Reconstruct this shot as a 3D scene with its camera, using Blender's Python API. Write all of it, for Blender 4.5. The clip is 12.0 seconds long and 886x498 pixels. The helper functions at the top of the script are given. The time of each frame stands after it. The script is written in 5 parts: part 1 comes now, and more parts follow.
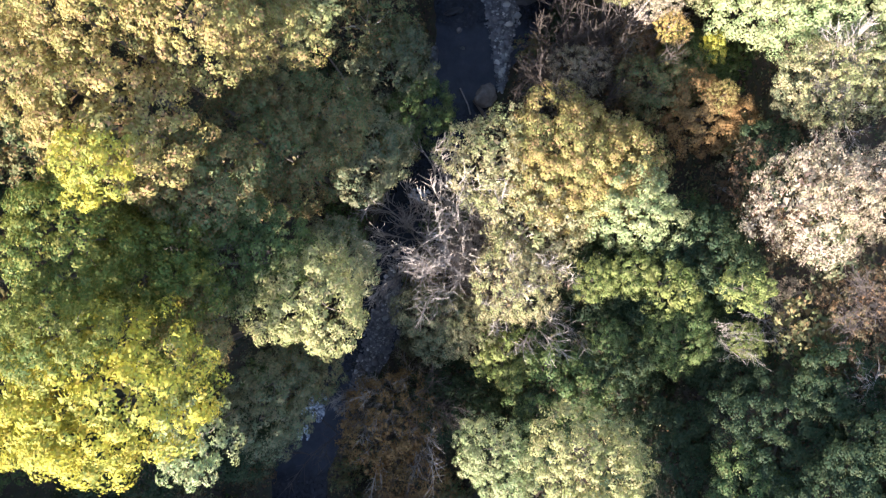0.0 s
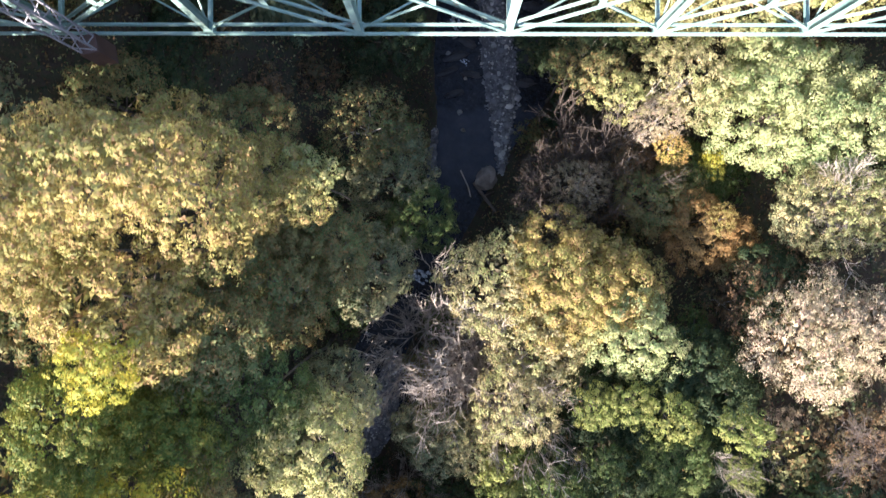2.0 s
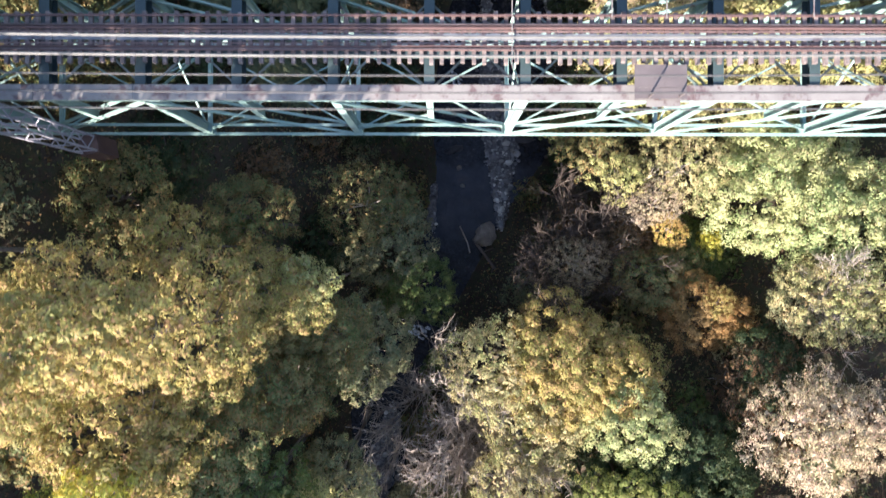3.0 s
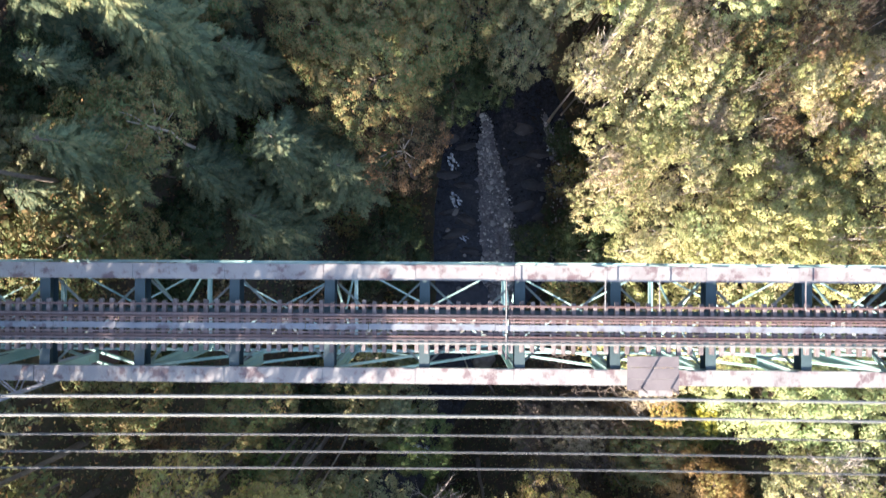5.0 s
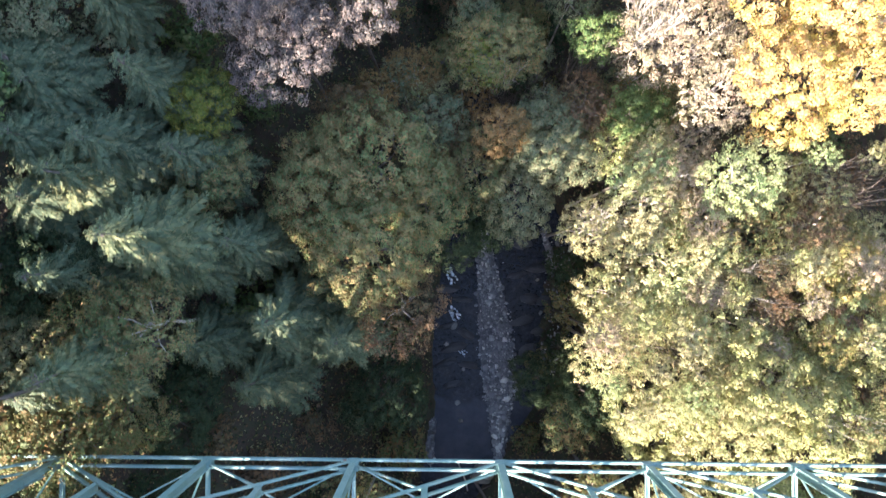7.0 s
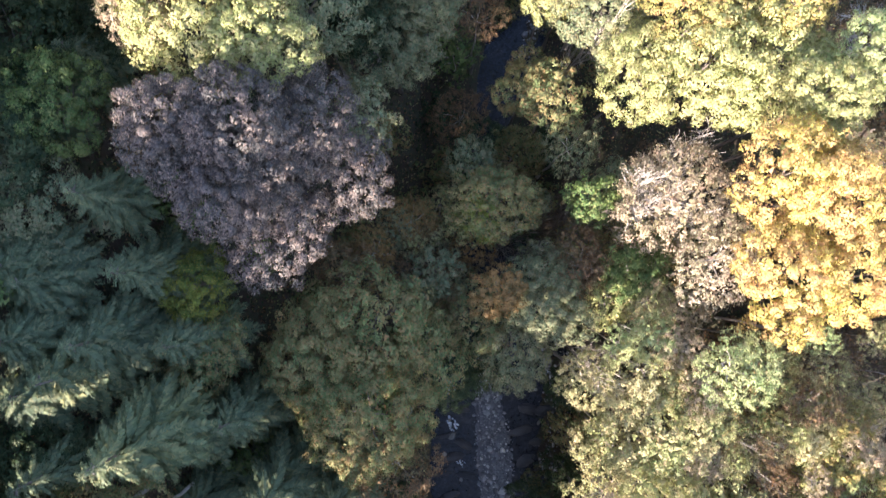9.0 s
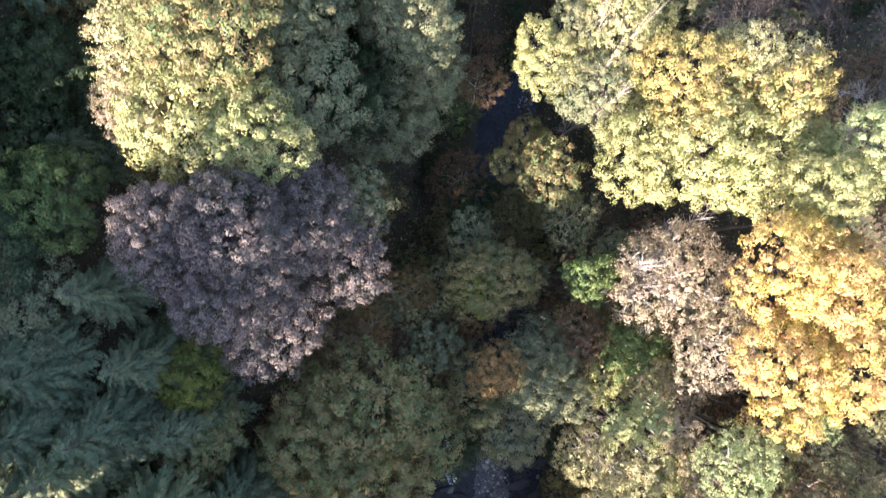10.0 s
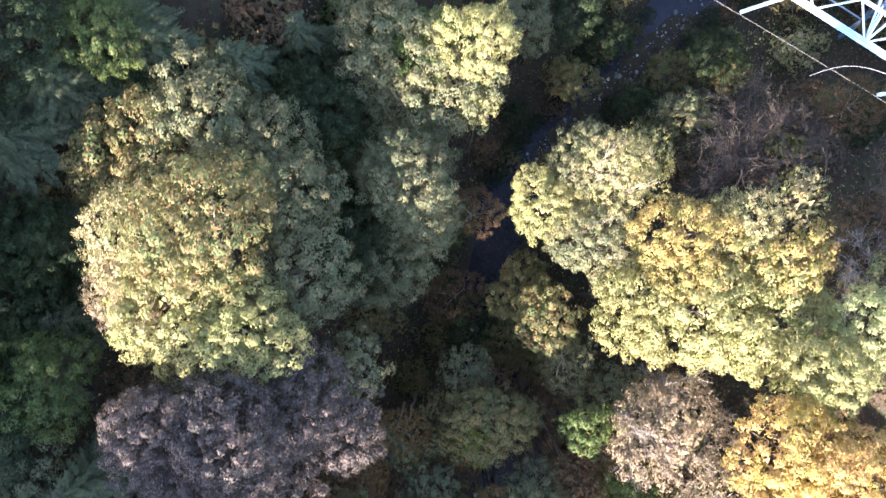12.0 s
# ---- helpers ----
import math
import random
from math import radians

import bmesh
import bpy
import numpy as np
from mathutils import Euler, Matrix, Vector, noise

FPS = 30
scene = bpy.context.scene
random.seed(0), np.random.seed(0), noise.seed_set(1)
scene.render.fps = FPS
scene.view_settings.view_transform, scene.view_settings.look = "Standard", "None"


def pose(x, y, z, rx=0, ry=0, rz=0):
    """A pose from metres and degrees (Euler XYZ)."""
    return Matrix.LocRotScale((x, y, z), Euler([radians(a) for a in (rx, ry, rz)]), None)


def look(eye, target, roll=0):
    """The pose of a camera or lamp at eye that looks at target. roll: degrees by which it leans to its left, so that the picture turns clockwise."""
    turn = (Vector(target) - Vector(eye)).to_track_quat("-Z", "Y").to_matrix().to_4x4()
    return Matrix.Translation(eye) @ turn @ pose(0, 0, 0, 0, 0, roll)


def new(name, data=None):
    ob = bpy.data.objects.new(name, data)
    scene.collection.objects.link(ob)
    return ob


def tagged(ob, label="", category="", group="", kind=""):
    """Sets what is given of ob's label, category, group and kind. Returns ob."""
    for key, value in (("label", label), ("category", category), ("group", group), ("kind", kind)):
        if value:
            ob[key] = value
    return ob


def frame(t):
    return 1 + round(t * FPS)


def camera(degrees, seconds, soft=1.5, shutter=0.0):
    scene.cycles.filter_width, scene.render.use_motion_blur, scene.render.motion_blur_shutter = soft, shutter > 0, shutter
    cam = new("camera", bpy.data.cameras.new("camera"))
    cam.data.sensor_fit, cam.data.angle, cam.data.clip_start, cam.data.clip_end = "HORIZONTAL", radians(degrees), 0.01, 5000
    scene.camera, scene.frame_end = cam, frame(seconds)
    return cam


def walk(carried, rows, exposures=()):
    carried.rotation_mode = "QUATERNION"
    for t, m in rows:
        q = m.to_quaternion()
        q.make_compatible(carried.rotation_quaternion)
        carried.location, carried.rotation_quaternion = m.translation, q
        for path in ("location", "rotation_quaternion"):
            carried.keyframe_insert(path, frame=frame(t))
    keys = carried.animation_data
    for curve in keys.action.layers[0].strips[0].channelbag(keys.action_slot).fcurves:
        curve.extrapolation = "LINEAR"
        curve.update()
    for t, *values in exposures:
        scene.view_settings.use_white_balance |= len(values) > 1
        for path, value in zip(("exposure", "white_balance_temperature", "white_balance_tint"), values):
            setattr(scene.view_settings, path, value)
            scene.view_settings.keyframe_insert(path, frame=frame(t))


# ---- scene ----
cam = camera(68.0, 12.0, soft=1.35, shutter=0.4)
METRES, EYE, TILT, LEAN, TURN = 69.0, 73.0, -90.0, 0.0, 0.0
ROWS = [
    (0.0, 0.0, 0.0, 0.0, 0.0, -0.0, 0.0),
    (0.5, -0.0009, -0.0003, 0.0247, -0.04, 0.01, -0.02),
    (1.0, -0.0016, -0.0015, 0.0552, -0.06, 0.03, -0.06),
    (1.5, -0.0014, -0.0027, 0.09, -0.05, 0.06, -0.07),
    (2.0, -0.0008, -0.005, 0.1291, -0.01, 0.11, -0.07),
    (2.5, 0.0001, -0.0064, 0.1719, 0.01, 0.13, -0.08),
    (3.0, 0.0011, -0.0085, 0.2184, 0.05, 0.14, -0.09),
    (5.0, 0.0063, -0.0143, 0.4163, 0.34, 0.08, -0.42),
    (5.5, 0.0063, -0.0154, 0.4622, 0.32, 0.21, -0.46),
    (6.0, 0.0065, -0.0166, 0.5059, 0.33, 0.39, -0.5),
    (6.5, 0.007, -0.0174, 0.5489, 0.35, 0.51, -0.53),
    (7.0, 0.0077, -0.0182, 0.5908, 0.4, 0.71, -0.55),
    (9.0, 0.0106, -0.0175, 0.7603, 0.45, 1.2, -0.59),
    (9.5, 0.0121, -0.0168, 0.8012, 0.5, 1.33, -0.59),
    (10.0, 0.0134, -0.0161, 0.8415, 0.54, 1.45, -0.62),
    (10.5, 0.0145, -0.0161, 0.8818, 0.56, 1.53, -0.63),
    (11.0, 0.0163, -0.0161, 0.9219, 0.65, 1.61, -0.59),
    (11.5, 0.017, -0.0166, 0.9613, 0.66, 1.68, -0.59),
    (12.0, 0.0175, -0.0168, 0.9994, 0.64, 1.77, -0.57),
]
BASE = 2.75
walk(cam, [(t, pose(0, 0, EYE, TILT, LEAN, TURN) @ pose(METRES * x, METRES * y, METRES * z, 90 + pitch, roll, yaw)) for t, x, y, z, yaw, pitch, roll in ROWS],
     exposures=[(0.0, BASE - 0.37, 6200, 14.5), (1.5, BASE - 0.37, 6400, 15), (3.0, BASE - 0.48, 6600, 16), (5.0, BASE - 0.03, 6650, 13.5), (7.0, BASE + 0.32, 6480, 13.5), (9.0, BASE + 0.06, 6560, 15.5), (12.0, BASE + 0.07, 6540, 19)])

# ---- light: a low sun from behind and the left, clear sky ----
SUN_EL, SUN_TRAVEL = 27.0, (0.50, 0.866)
world = bpy.data.worlds.new("sky")
scene.world = world
world.use_nodes = True
sky = world.node_tree.nodes.new("ShaderNodeTexSky")
sky.sky_type, sky.sun_disc = "NISHITA", False
sky.sun_elevation = radians(SUN_EL)
sky.sun_rotation = math.atan2(-SUN_TRAVEL[0], -SUN_TRAVEL[1])
world.node_tree.nodes["Background"].inputs["Strength"].default_value = 0.127
world.node_tree.links.new(sky.outputs[0], world.node_tree.nodes["Background"].inputs["Color"])
sun_data = bpy.data.lights.new("sun", "SUN")
sun_data.energy, sun_data.angle, sun_data.color = 5.0, radians(0.53), (1.0, 0.915, 0.815)
sun = new("sun", sun_data)
drop = math.tan(radians(SUN_EL))
sun.matrix_world = look((0, 0, 120), (SUN_TRAVEL[0], SUN_TRAVEL[1], 120 - drop))


# ---- materials ----
def material(name):
    m = bpy.data.materials.new(name)
    m.use_nodes = True
    t = m.node_tree
    return m, t, t.nodes["Principled BSDF"], t.links


def ramp(t, source, stops):
    r = t.nodes.new("ShaderNodeValToRGB")
    while len(r.color_ramp.elements) < len(stops):
        r.color_ramp.elements.new(0.5)
    for e, (p, c) in zip(r.color_ramp.elements, stops):
        e.position, e.color = p, (*c, 1)
    t.links.new(source, r.inputs[0])
    return r.outputs[0]


def noise_tex(t, scale, detail=4.0, rough=0.6, coords=None):
    n = t.nodes.new("ShaderNodeTexNoise")
    n.inputs["Scale"].default_value, n.inputs["Detail"].default_value, n.inputs["Roughness"].default_value = scale, detail, rough
    if coords is None:
        coords = t.nodes.new("ShaderNodeNewGeometry").outputs["Position"]
    t.links.new(coords, n.inputs["Vector"])
    return n.outputs["Fac"]


def mix(t, fac, a, b, blend="MIX"):
    m = t.nodes.new("ShaderNodeMix")
    m.data_type, m.blend_type = "RGBA", blend
    for value, socket in ((fac, m.inputs[0]), (a, m.inputs[6]), (b, m.inputs[7])):
        if isinstance(value, bpy.types.NodeSocket):
            t.links.new(value, socket)
        elif isinstance(value, (int, float)):
            socket.default_value = value
        else:
            socket.default_value = (*value, 1)
    return m.outputs[2]


def relief(t, bsdf, height, strength, distance):
    b = t.nodes.new("ShaderNodeBump")
    b.inputs["Strength"].default_value, b.inputs["Distance"].default_value = strength, distance
    t.links.new(height, b.inputs["Height"])
    t.links.new(b.outputs[0], bsdf.inputs["Normal"])


def surface(name, stops, scale, roughness=0.8, bump=0.3, depth=0.02, metal=0.0, fine=9.0):
    m, t, b, l = material(name)
    broad = noise_tex(t, scale, 6.0, 0.65)
    grain = noise_tex(t, scale * fine, 3.0, 0.7)
    colour = ramp(t, broad, stops)
    l.new(mix(t, 0.35, colour, ramp(t, grain, [(0.3, (0.25, 0.25, 0.25)), (0.7, (0.75, 0.75, 0.75))]), "OVERLAY"), b.inputs["Base Color"])
    b.inputs["Roughness"].default_value, b.inputs["Metallic"].default_value = roughness, metal
    relief(t, b, grain, bump, depth)
    return m


def foliage(name, base, other, dull, patch=0.45, gloss=0.6):
    """Leaves: base colour, patches of other, single leaves of dull; light also comes through them."""
    m, t, b, l = material(name)
    geo = t.nodes.new("ShaderNodeNewGeometry")
    patches = noise_tex(t, patch, 2.0, 0.5, geo.outputs["Position"])
    colour = mix(t, ramp(t, patches, [(0.42, (0, 0, 0)), (0.6, (1, 1, 1))]), base, other)
    faded = noise_tex(t, patch * 2.9, 3.0, 0.65, geo.outputs["Position"])
    colour = mix(t, ramp(t, faded, [(0.53, (0, 0, 0)), (0.68, (0.75, 0.75, 0.75))]), colour, dull)
    each = ramp(t, geo.outputs["Random Per Island"], [(0.0, (0.78, 0.78, 0.78)), (0.6, (1.0, 1.0, 1.0)), (1.0, (1.2, 1.18, 1.12))])
    colour = mix(t, 1.0, colour, each, "MULTIPLY")
    sprigs = noise_tex(t, 2.7, 2.0, 0.6, geo.outputs["Position"])
    colour = mix(t, 1.0, colour, ramp(t, sprigs, [(0.32, (0.76, 0.78, 0.79)), (0.5, (1.0, 1.0, 1.0)), (0.68, (1.26, 1.25, 1.18))]), "MULTIPLY")
    odd = t.nodes.new("ShaderNodeMath")
    odd.operation, odd.inputs[1].default_value = "PINGPONG", 0.07
    l.new(geo.outputs["Random Per Island"], odd.inputs[0])
    colour = mix(t, ramp(t, odd.outputs[0], [(0.052, (0, 0, 0)), (0.06, (1, 1, 1))]), colour, dull)
    l.new(colour, b.inputs["Base Color"])
    b.inputs["Roughness"].default_value = gloss
    b.inputs["Specular IOR Level"].default_value = 0.2
    glow = t.nodes.new("ShaderNodeBsdfTranslucent")
    l.new(colour, glow.inputs["Color"])
    both = t.nodes.new("ShaderNodeMixShader")
    both.inputs[0].default_value = 0.36
    l.new(b.outputs[0], both.inputs[1])
    l.new(glow.outputs[0], both.inputs[2])
    l.new(both.outputs[0], t.nodes["Material Output"].inputs["Surface"])
    return m


LEAF = {
    "gold": foliage("gold_leaves", (0.335, 0.28, 0.098), (0.25, 0.245, 0.085), (0.33, 0.205, 0.105)),
    "yellow": foliage("yellow_leaves", (0.46, 0.43, 0.065), (0.31, 0.33, 0.07), (0.48, 0.37, 0.07)),
    "ygreen": foliage("yellow_green_leaves", (0.28, 0.305, 0.125), (0.345, 0.34, 0.145), (0.37, 0.31, 0.16)),
    "lime": foliage("light_green_leaves", (0.255, 0.33, 0.15), (0.34, 0.37, 0.175), (0.36, 0.33, 0.18)),
    "green": foliage("green_leaves", (0.083, 0.135, 0.048), (0.13, 0.18, 0.058), (0.18, 0.19, 0.075)),
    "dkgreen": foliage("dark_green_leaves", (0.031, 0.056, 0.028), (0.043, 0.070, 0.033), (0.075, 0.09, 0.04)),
    "olive": foliage("olive_leaves", (0.20, 0.197, 0.088), (0.142, 0.185, 0.078), (0.29, 0.18, 0.085)),
    "greygreen": foliage("grey_green_leaves", (0.148, 0.182, 0.105), (0.19, 0.20, 0.11), (0.25, 0.21, 0.12)),
    "conifer": foliage("conifer_needles", (0.098, 0.132, 0.08), (0.12, 0.155, 0.09), (0.18, 0.185, 0.10)),
    "conifery": foliage("yellowing_needles", (0.14, 0.165, 0.085), (0.115, 0.15, 0.085), (0.22, 0.21, 0.10)),
    "rust": foliage("rusty_leaves", (0.165, 0.112, 0.072), (0.14, 0.122, 0.07), (0.25, 0.14, 0.07)),
    "peach": foliage("faded_pink_leaves", (0.43, 0.37, 0.275), (0.38, 0.34, 0.215), (0.40, 0.28, 0.22)),
    "mauve": foliage("faded_mauve_leaves", (0.125, 0.106, 0.103), (0.105, 0.10, 0.095), (0.25, 0.185, 0.16)),
    "orange": foliage("orange_leaves", (0.50, 0.42, 0.125), (0.47, 0.34, 0.14), (0.44, 0.24, 0.12)),
    "moss": foliage("mossy_green_leaves", (0.10, 0.145, 0.036), (0.165, 0.19, 0.042), (0.27, 0.24, 0.06)),
    "tan": foliage("tan_leaves", (0.37, 0.30, 0.21), (0.32, 0.28, 0.175), (0.40, 0.28, 0.205)),
    # the yellow-green that stands for sunlit lobes of dark green crowns
    "litgreen": foliage("sunlit_green_leaves", (0.165, 0.21, 0.062), (0.225, 0.25, 0.075), (0.25, 0.24, 0.09)),
    "copper": foliage("copper_leaves", (0.27, 0.155, 0.065), (0.215, 0.145, 0.065), (0.31, 0.205, 0.085)),
    "straw": foliage("straw_leaves", (0.42, 0.39, 0.215), (0.32, 0.345, 0.155), (0.39, 0.295, 0.17)),
}
WORDS = {"gold": "golden-olive", "yellow": "bright yellow", "ygreen": "yellow-green", "lime": "light green", "green": "mid-green", "dkgreen": "dark green",
         "olive": "olive-green", "greygreen": "grey-green", "conifer": "blue-green", "conifery": "yellowing green", "rust": "rusty brown",
         "peach": "faded pinkish", "mauve": "dull mauve-grey", "orange": "orange and yellow", "straw": "straw-coloured", "tan": "faded tan", "copper": "copper-brown", "litgreen": "sunlit yellow-green", "moss": "green and yellow"}
BARK = surface("bark", [(0.3, (0.09, 0.07, 0.055)), (0.7, (0.17, 0.14, 0.123))], 1.5, 0.9, 0.5, 0.03)
PALE_BARK = surface("pale_bark", [(0.3, (0.26, 0.22, 0.19)), (0.7, (0.42, 0.37, 0.33))], 1.2, 0.85, 0.3, 0.02)
TWIG = surface("twig_bark", [(0.3, (0.05, 0.038, 0.032)), (0.7, (0.115, 0.088, 0.072))], 1.2, 0.85, 0.3, 0.02)
SOIL = surface("leaf_litter", [(0.25, (0.03, 0.022, 0.017)), (0.45, (0.06, 0.042, 0.029)), (0.55, (0.045, 0.047, 0.025)), (0.7, (0.095, 0.062, 0.037))], 0.9, 0.95, 0.8, 0.15)
STONE = surface("river_stone", [(0.3, (0.12, 0.123, 0.11)), (0.55, (0.21, 0.20, 0.195)), (0.8, (0.30, 0.285, 0.27))], 0.7, 0.8, 0.5, 0.04)


# ---- helpers for building ----
def part(name, data, mat, parent, label="", m=None):
    """One mesh object under a thing or a part (or at top level)."""
    if isinstance(data, bmesh.types.BMesh):
        me = bpy.data.meshes.new(name)
        data.to_mesh(me)
        data.free()
        data = me
    if mat is not None and not data.materials:
        data.materials.append(mat)
    ob = new(name, data)
    ob.parent = parent
    if m is not None:
        ob.matrix_basis = m
    return tagged(ob, label)


def mesh_of(name, verts, faces, smooth=False):
    me = bpy.data.meshes.new(name)
    me.from_pydata([tuple(v) for v in verts], [], faces)
    if smooth:
        me.polygons.foreach_set("use_smooth", [True] * len(me.polygons))
    return me


def smoothstep(a, b, v):
    v = np.clip((v - a) / (b - a), 0, 1)
    return v * v * (3 - 2 * v)


# ---- the land: a gorge that runs with the flight, and its river ----
# The unseen bend below y -40 is added so the slope blocks the sun.
RIVER_Y = np.array([-160, -60, -40, -25, -18, -9, -3, 7, 14, 20, 26, 33, 40, 50, 60, 68, 78, 84, 89, 97, 125, 190])
RIVER_X = np.array([90, 2, -15, -16, -13, -7.2, -7.4, -2.6, 1.0, 3.0, 5.6, 7.0, 7.6, 7.0, 5.0, 5.2, 8.2, 12.2, 17.4, 26, 46, 60])
RIVER_W = np.array([4, 4, 3.5, 3.2, 3.0, 3.2, 3.0, 3.0, 3.6, 4.4, 6.5, 8.2, 7.8, 4.5, 2.6, 2.6, 3.4, 3.8, 4.2, 4.4, 4, 4])


def river_at(y):
    return np.interp(y, RIVER_Y, RIVER_X), np.interp(y, RIVER_Y, RIVER_W)


def wobble(x, y, s):
    return (np.sin(x * s + 1.3 * np.sin(y * s * 0.7)) + np.sin(y * s * 1.13 + 1.7 * np.sin(x * s * 0.6 + 2))) * 0.5


def ground_z(x, y):
    x, y = np.asarray(x, float), np.asarray(y, float)
    c, w = river_at(y)
    d = x - c
    out = np.abs(d) - w
    left = np.interp(out, [-9, -2, 0, 1.5, 6, 14, 22, 30, 60, 120, 300, 900], [-0.9, -0.7, -0.1, 1.0, 6.5, 17, 27, 34, 56, 84, 110, 130])
    right = np.interp(out, [-9, -2, 0, 1.5, 6, 14, 22, 32, 60, 120, 300, 900], [-0.9, -0.7, -0.1, 1.0, 6.0, 14, 21, 32, 48, 66, 95, 120])
    far = smoothstep(72, 88, y)
    right = right * (1 - 0.42 * far * smoothstep(2, 12, out) * (1 - smoothstep(24, 45, out)))
    h = np.where(d < 0, left, right)
    rough = smoothstep(0, 5, out)
    bed = wobble(x, y, 0.5) * 0.12 * (1 - rough)
    return h + rough * (wobble(x, y, 0.16) * 1.5 + wobble(x + 9, y, 0.55) * 0.45) + bed


def grid_axis(lo, hi, step, reach):
    inner = list(np.arange(lo, hi + 0.01, step))
    outer, s = [], step
    at = hi
    while at < reach:
        s *= 1.35
        at += s
        outer.append(at)
    low, s, at = [], step, lo
    while at > -reach:
        s *= 1.35
        at -= s
        low.append(at)
    return np.array(low[::-1] + inner + outer)


gx, gy = grid_axis(-45, 45, 0.75, 2500), grid_axis(-40, 115, 0.8, 2500)
GX, GY = np.meshgrid(gx, gy)
GX = GX + river_at(GY)[0] * (1 - smoothstep(12, 160, np.abs(GX)))
GZ = ground_z(GX, GY)
nx = len(gx)
verts = np.stack([GX.ravel(), GY.ravel(), GZ.ravel()], 1).tolist()
faces = [(j * nx + i, j * nx + i + 1, (j + 1) * nx + i + 1, (j + 1) * nx + i) for j in range(len(gy) - 1) for i in range(nx - 1)]
ground = part("ground", mesh_of("ground", verts, faces, True), SOIL, None)
tagged(ground, "steep gorge slopes of dark leaf litter and soil", "ground", kind="structure")

wm, wt, wb, wl = material("river_water")
wb.inputs["Base Color"].default_value = (0.018, 0.022, 0.034, 1)
wb.inputs["Roughness"].default_value, wb.inputs["IOR"].default_value = 0.12, 1.33
ripple = noise_tex(wt, 1.6, 5.0, 0.65)
relief(wt, wb, ripple, 0.8, 0.16)
bed = ramp(wt, noise_tex(wt, 0.33, 4.0), [(0.35, (0.004, 0.006, 0.011)), (0.55, (0.012, 0.013, 0.019)), (0.72, (0.032, 0.029, 0.030))])
cobble = ramp(wt, noise_tex(wt, 3.2, 4.0, 0.75), [(0.36, (0.45, 0.45, 0.5)), (0.52, (1, 1, 1)), (0.68, (2.6, 2.5, 2.5))])
place = wt.nodes.new("ShaderNodeSeparateXYZ")
wl.new(wt.nodes.new("ShaderNodeNewGeometry").outputs["Position"], place.inputs[0])
bounds = wt.nodes.new("ShaderNodeMath")
bounds.operation = "PINGPONG"
bounds.inputs[1].default_value = 60.0
wl.new(place.outputs["Y"], bounds.inputs[0])
edge = wt.nodes.new("ShaderNodeMath")
edge.operation = "MULTIPLY_ADD"
edge.inputs[1].default_value = 1 / 60
wl.new(bounds.outputs[0], edge.inputs[0])
ragged = wt.nodes.new("ShaderNodeMath")
ragged.operation, ragged.inputs[1].default_value = "MULTIPLY", 0.05
wl.new(noise_tex(wt, 0.8, 3.0), ragged.inputs[0])
wl.new(ragged.outputs[0], edge.inputs[2])
silt = ramp(wt, edge.outputs[0], [(0.27, (0, 0, 0)), (0.32, (1, 1, 1)), (0.425, (1, 1, 1)), (0.445, (0, 0, 0))])
riffle = mix(wt, 1.0, bed, cobble, "MULTIPLY")
pool = ramp(wt, noise_tex(wt, 0.5, 5.0, 0.6), [(0.36, (0.022, 0.025, 0.038)), (0.6, (0.036, 0.040, 0.055)), (0.72, (0.055, 0.054, 0.060))])
wl.new(mix(wt, silt, riffle, pool), wb.inputs["Base Color"])
ys = np.arange(-60, 126, 1.0)
verts, faces = [], []
for k, y in enumerate(ys):
    c, w = river_at(y)
    verts += [(c + f * (w + 1.0), y, -0.12) for f in (-1, -0.5, 0, 0.5, 1)]
    if k:
        faces += [((k - 1) * 5 + i, (k - 1) * 5 + i + 1, k * 5 + i + 1, k * 5 + i) for i in range(4)]
water = part("water", mesh_of("water", verts, faces, True), wm, None)
tagged(water, "dark shaded stream water running over rocks", "water", kind="structure")


# ---- plants ----
def leaves_mesh(name, pos, nor, size, rng, slim=0.62, along=None):
    """One mesh of many separate pointed leaves."""
    n = len(pos)
    nor = nor / np.linalg.norm(nor, axis=1, keepdims=True)
    u = np.cross(nor, rng.normal(size=(n, 3))) if along is None else along - nor * (along * nor).sum(1, keepdims=True)
    u /= np.linalg.norm(u, axis=1, keepdims=True) + 1e-9
    v = np.cross(nor, u)
    s = size[:, None]
    tri = np.stack([pos - u * s * 0.45 - v * s * slim * 0.5, pos + u * s * 0.55 - nor * s * 0.1, pos - u * s * 0.3 + v * s * slim * 0.5], 1)
    me = bpy.data.meshes.new(name)
    me.vertices.add(3 * n)
    me.loops.add(3 * n)
    me.polygons.add(n)
    me.vertices.foreach_set("co", tri.reshape(-1).astype(np.float32))
    me.loops.foreach_set("vertex_index", np.arange(3 * n, dtype=np.int32))
    me.polygons.foreach_set("loop_start", np.arange(0, 3 * n, 3, dtype=np.int32))
    me.update(calc_edges=True)
    return me


def unit(a):
    return a / (np.linalg.norm(a, axis=1, keepdims=True) + 1e-9)


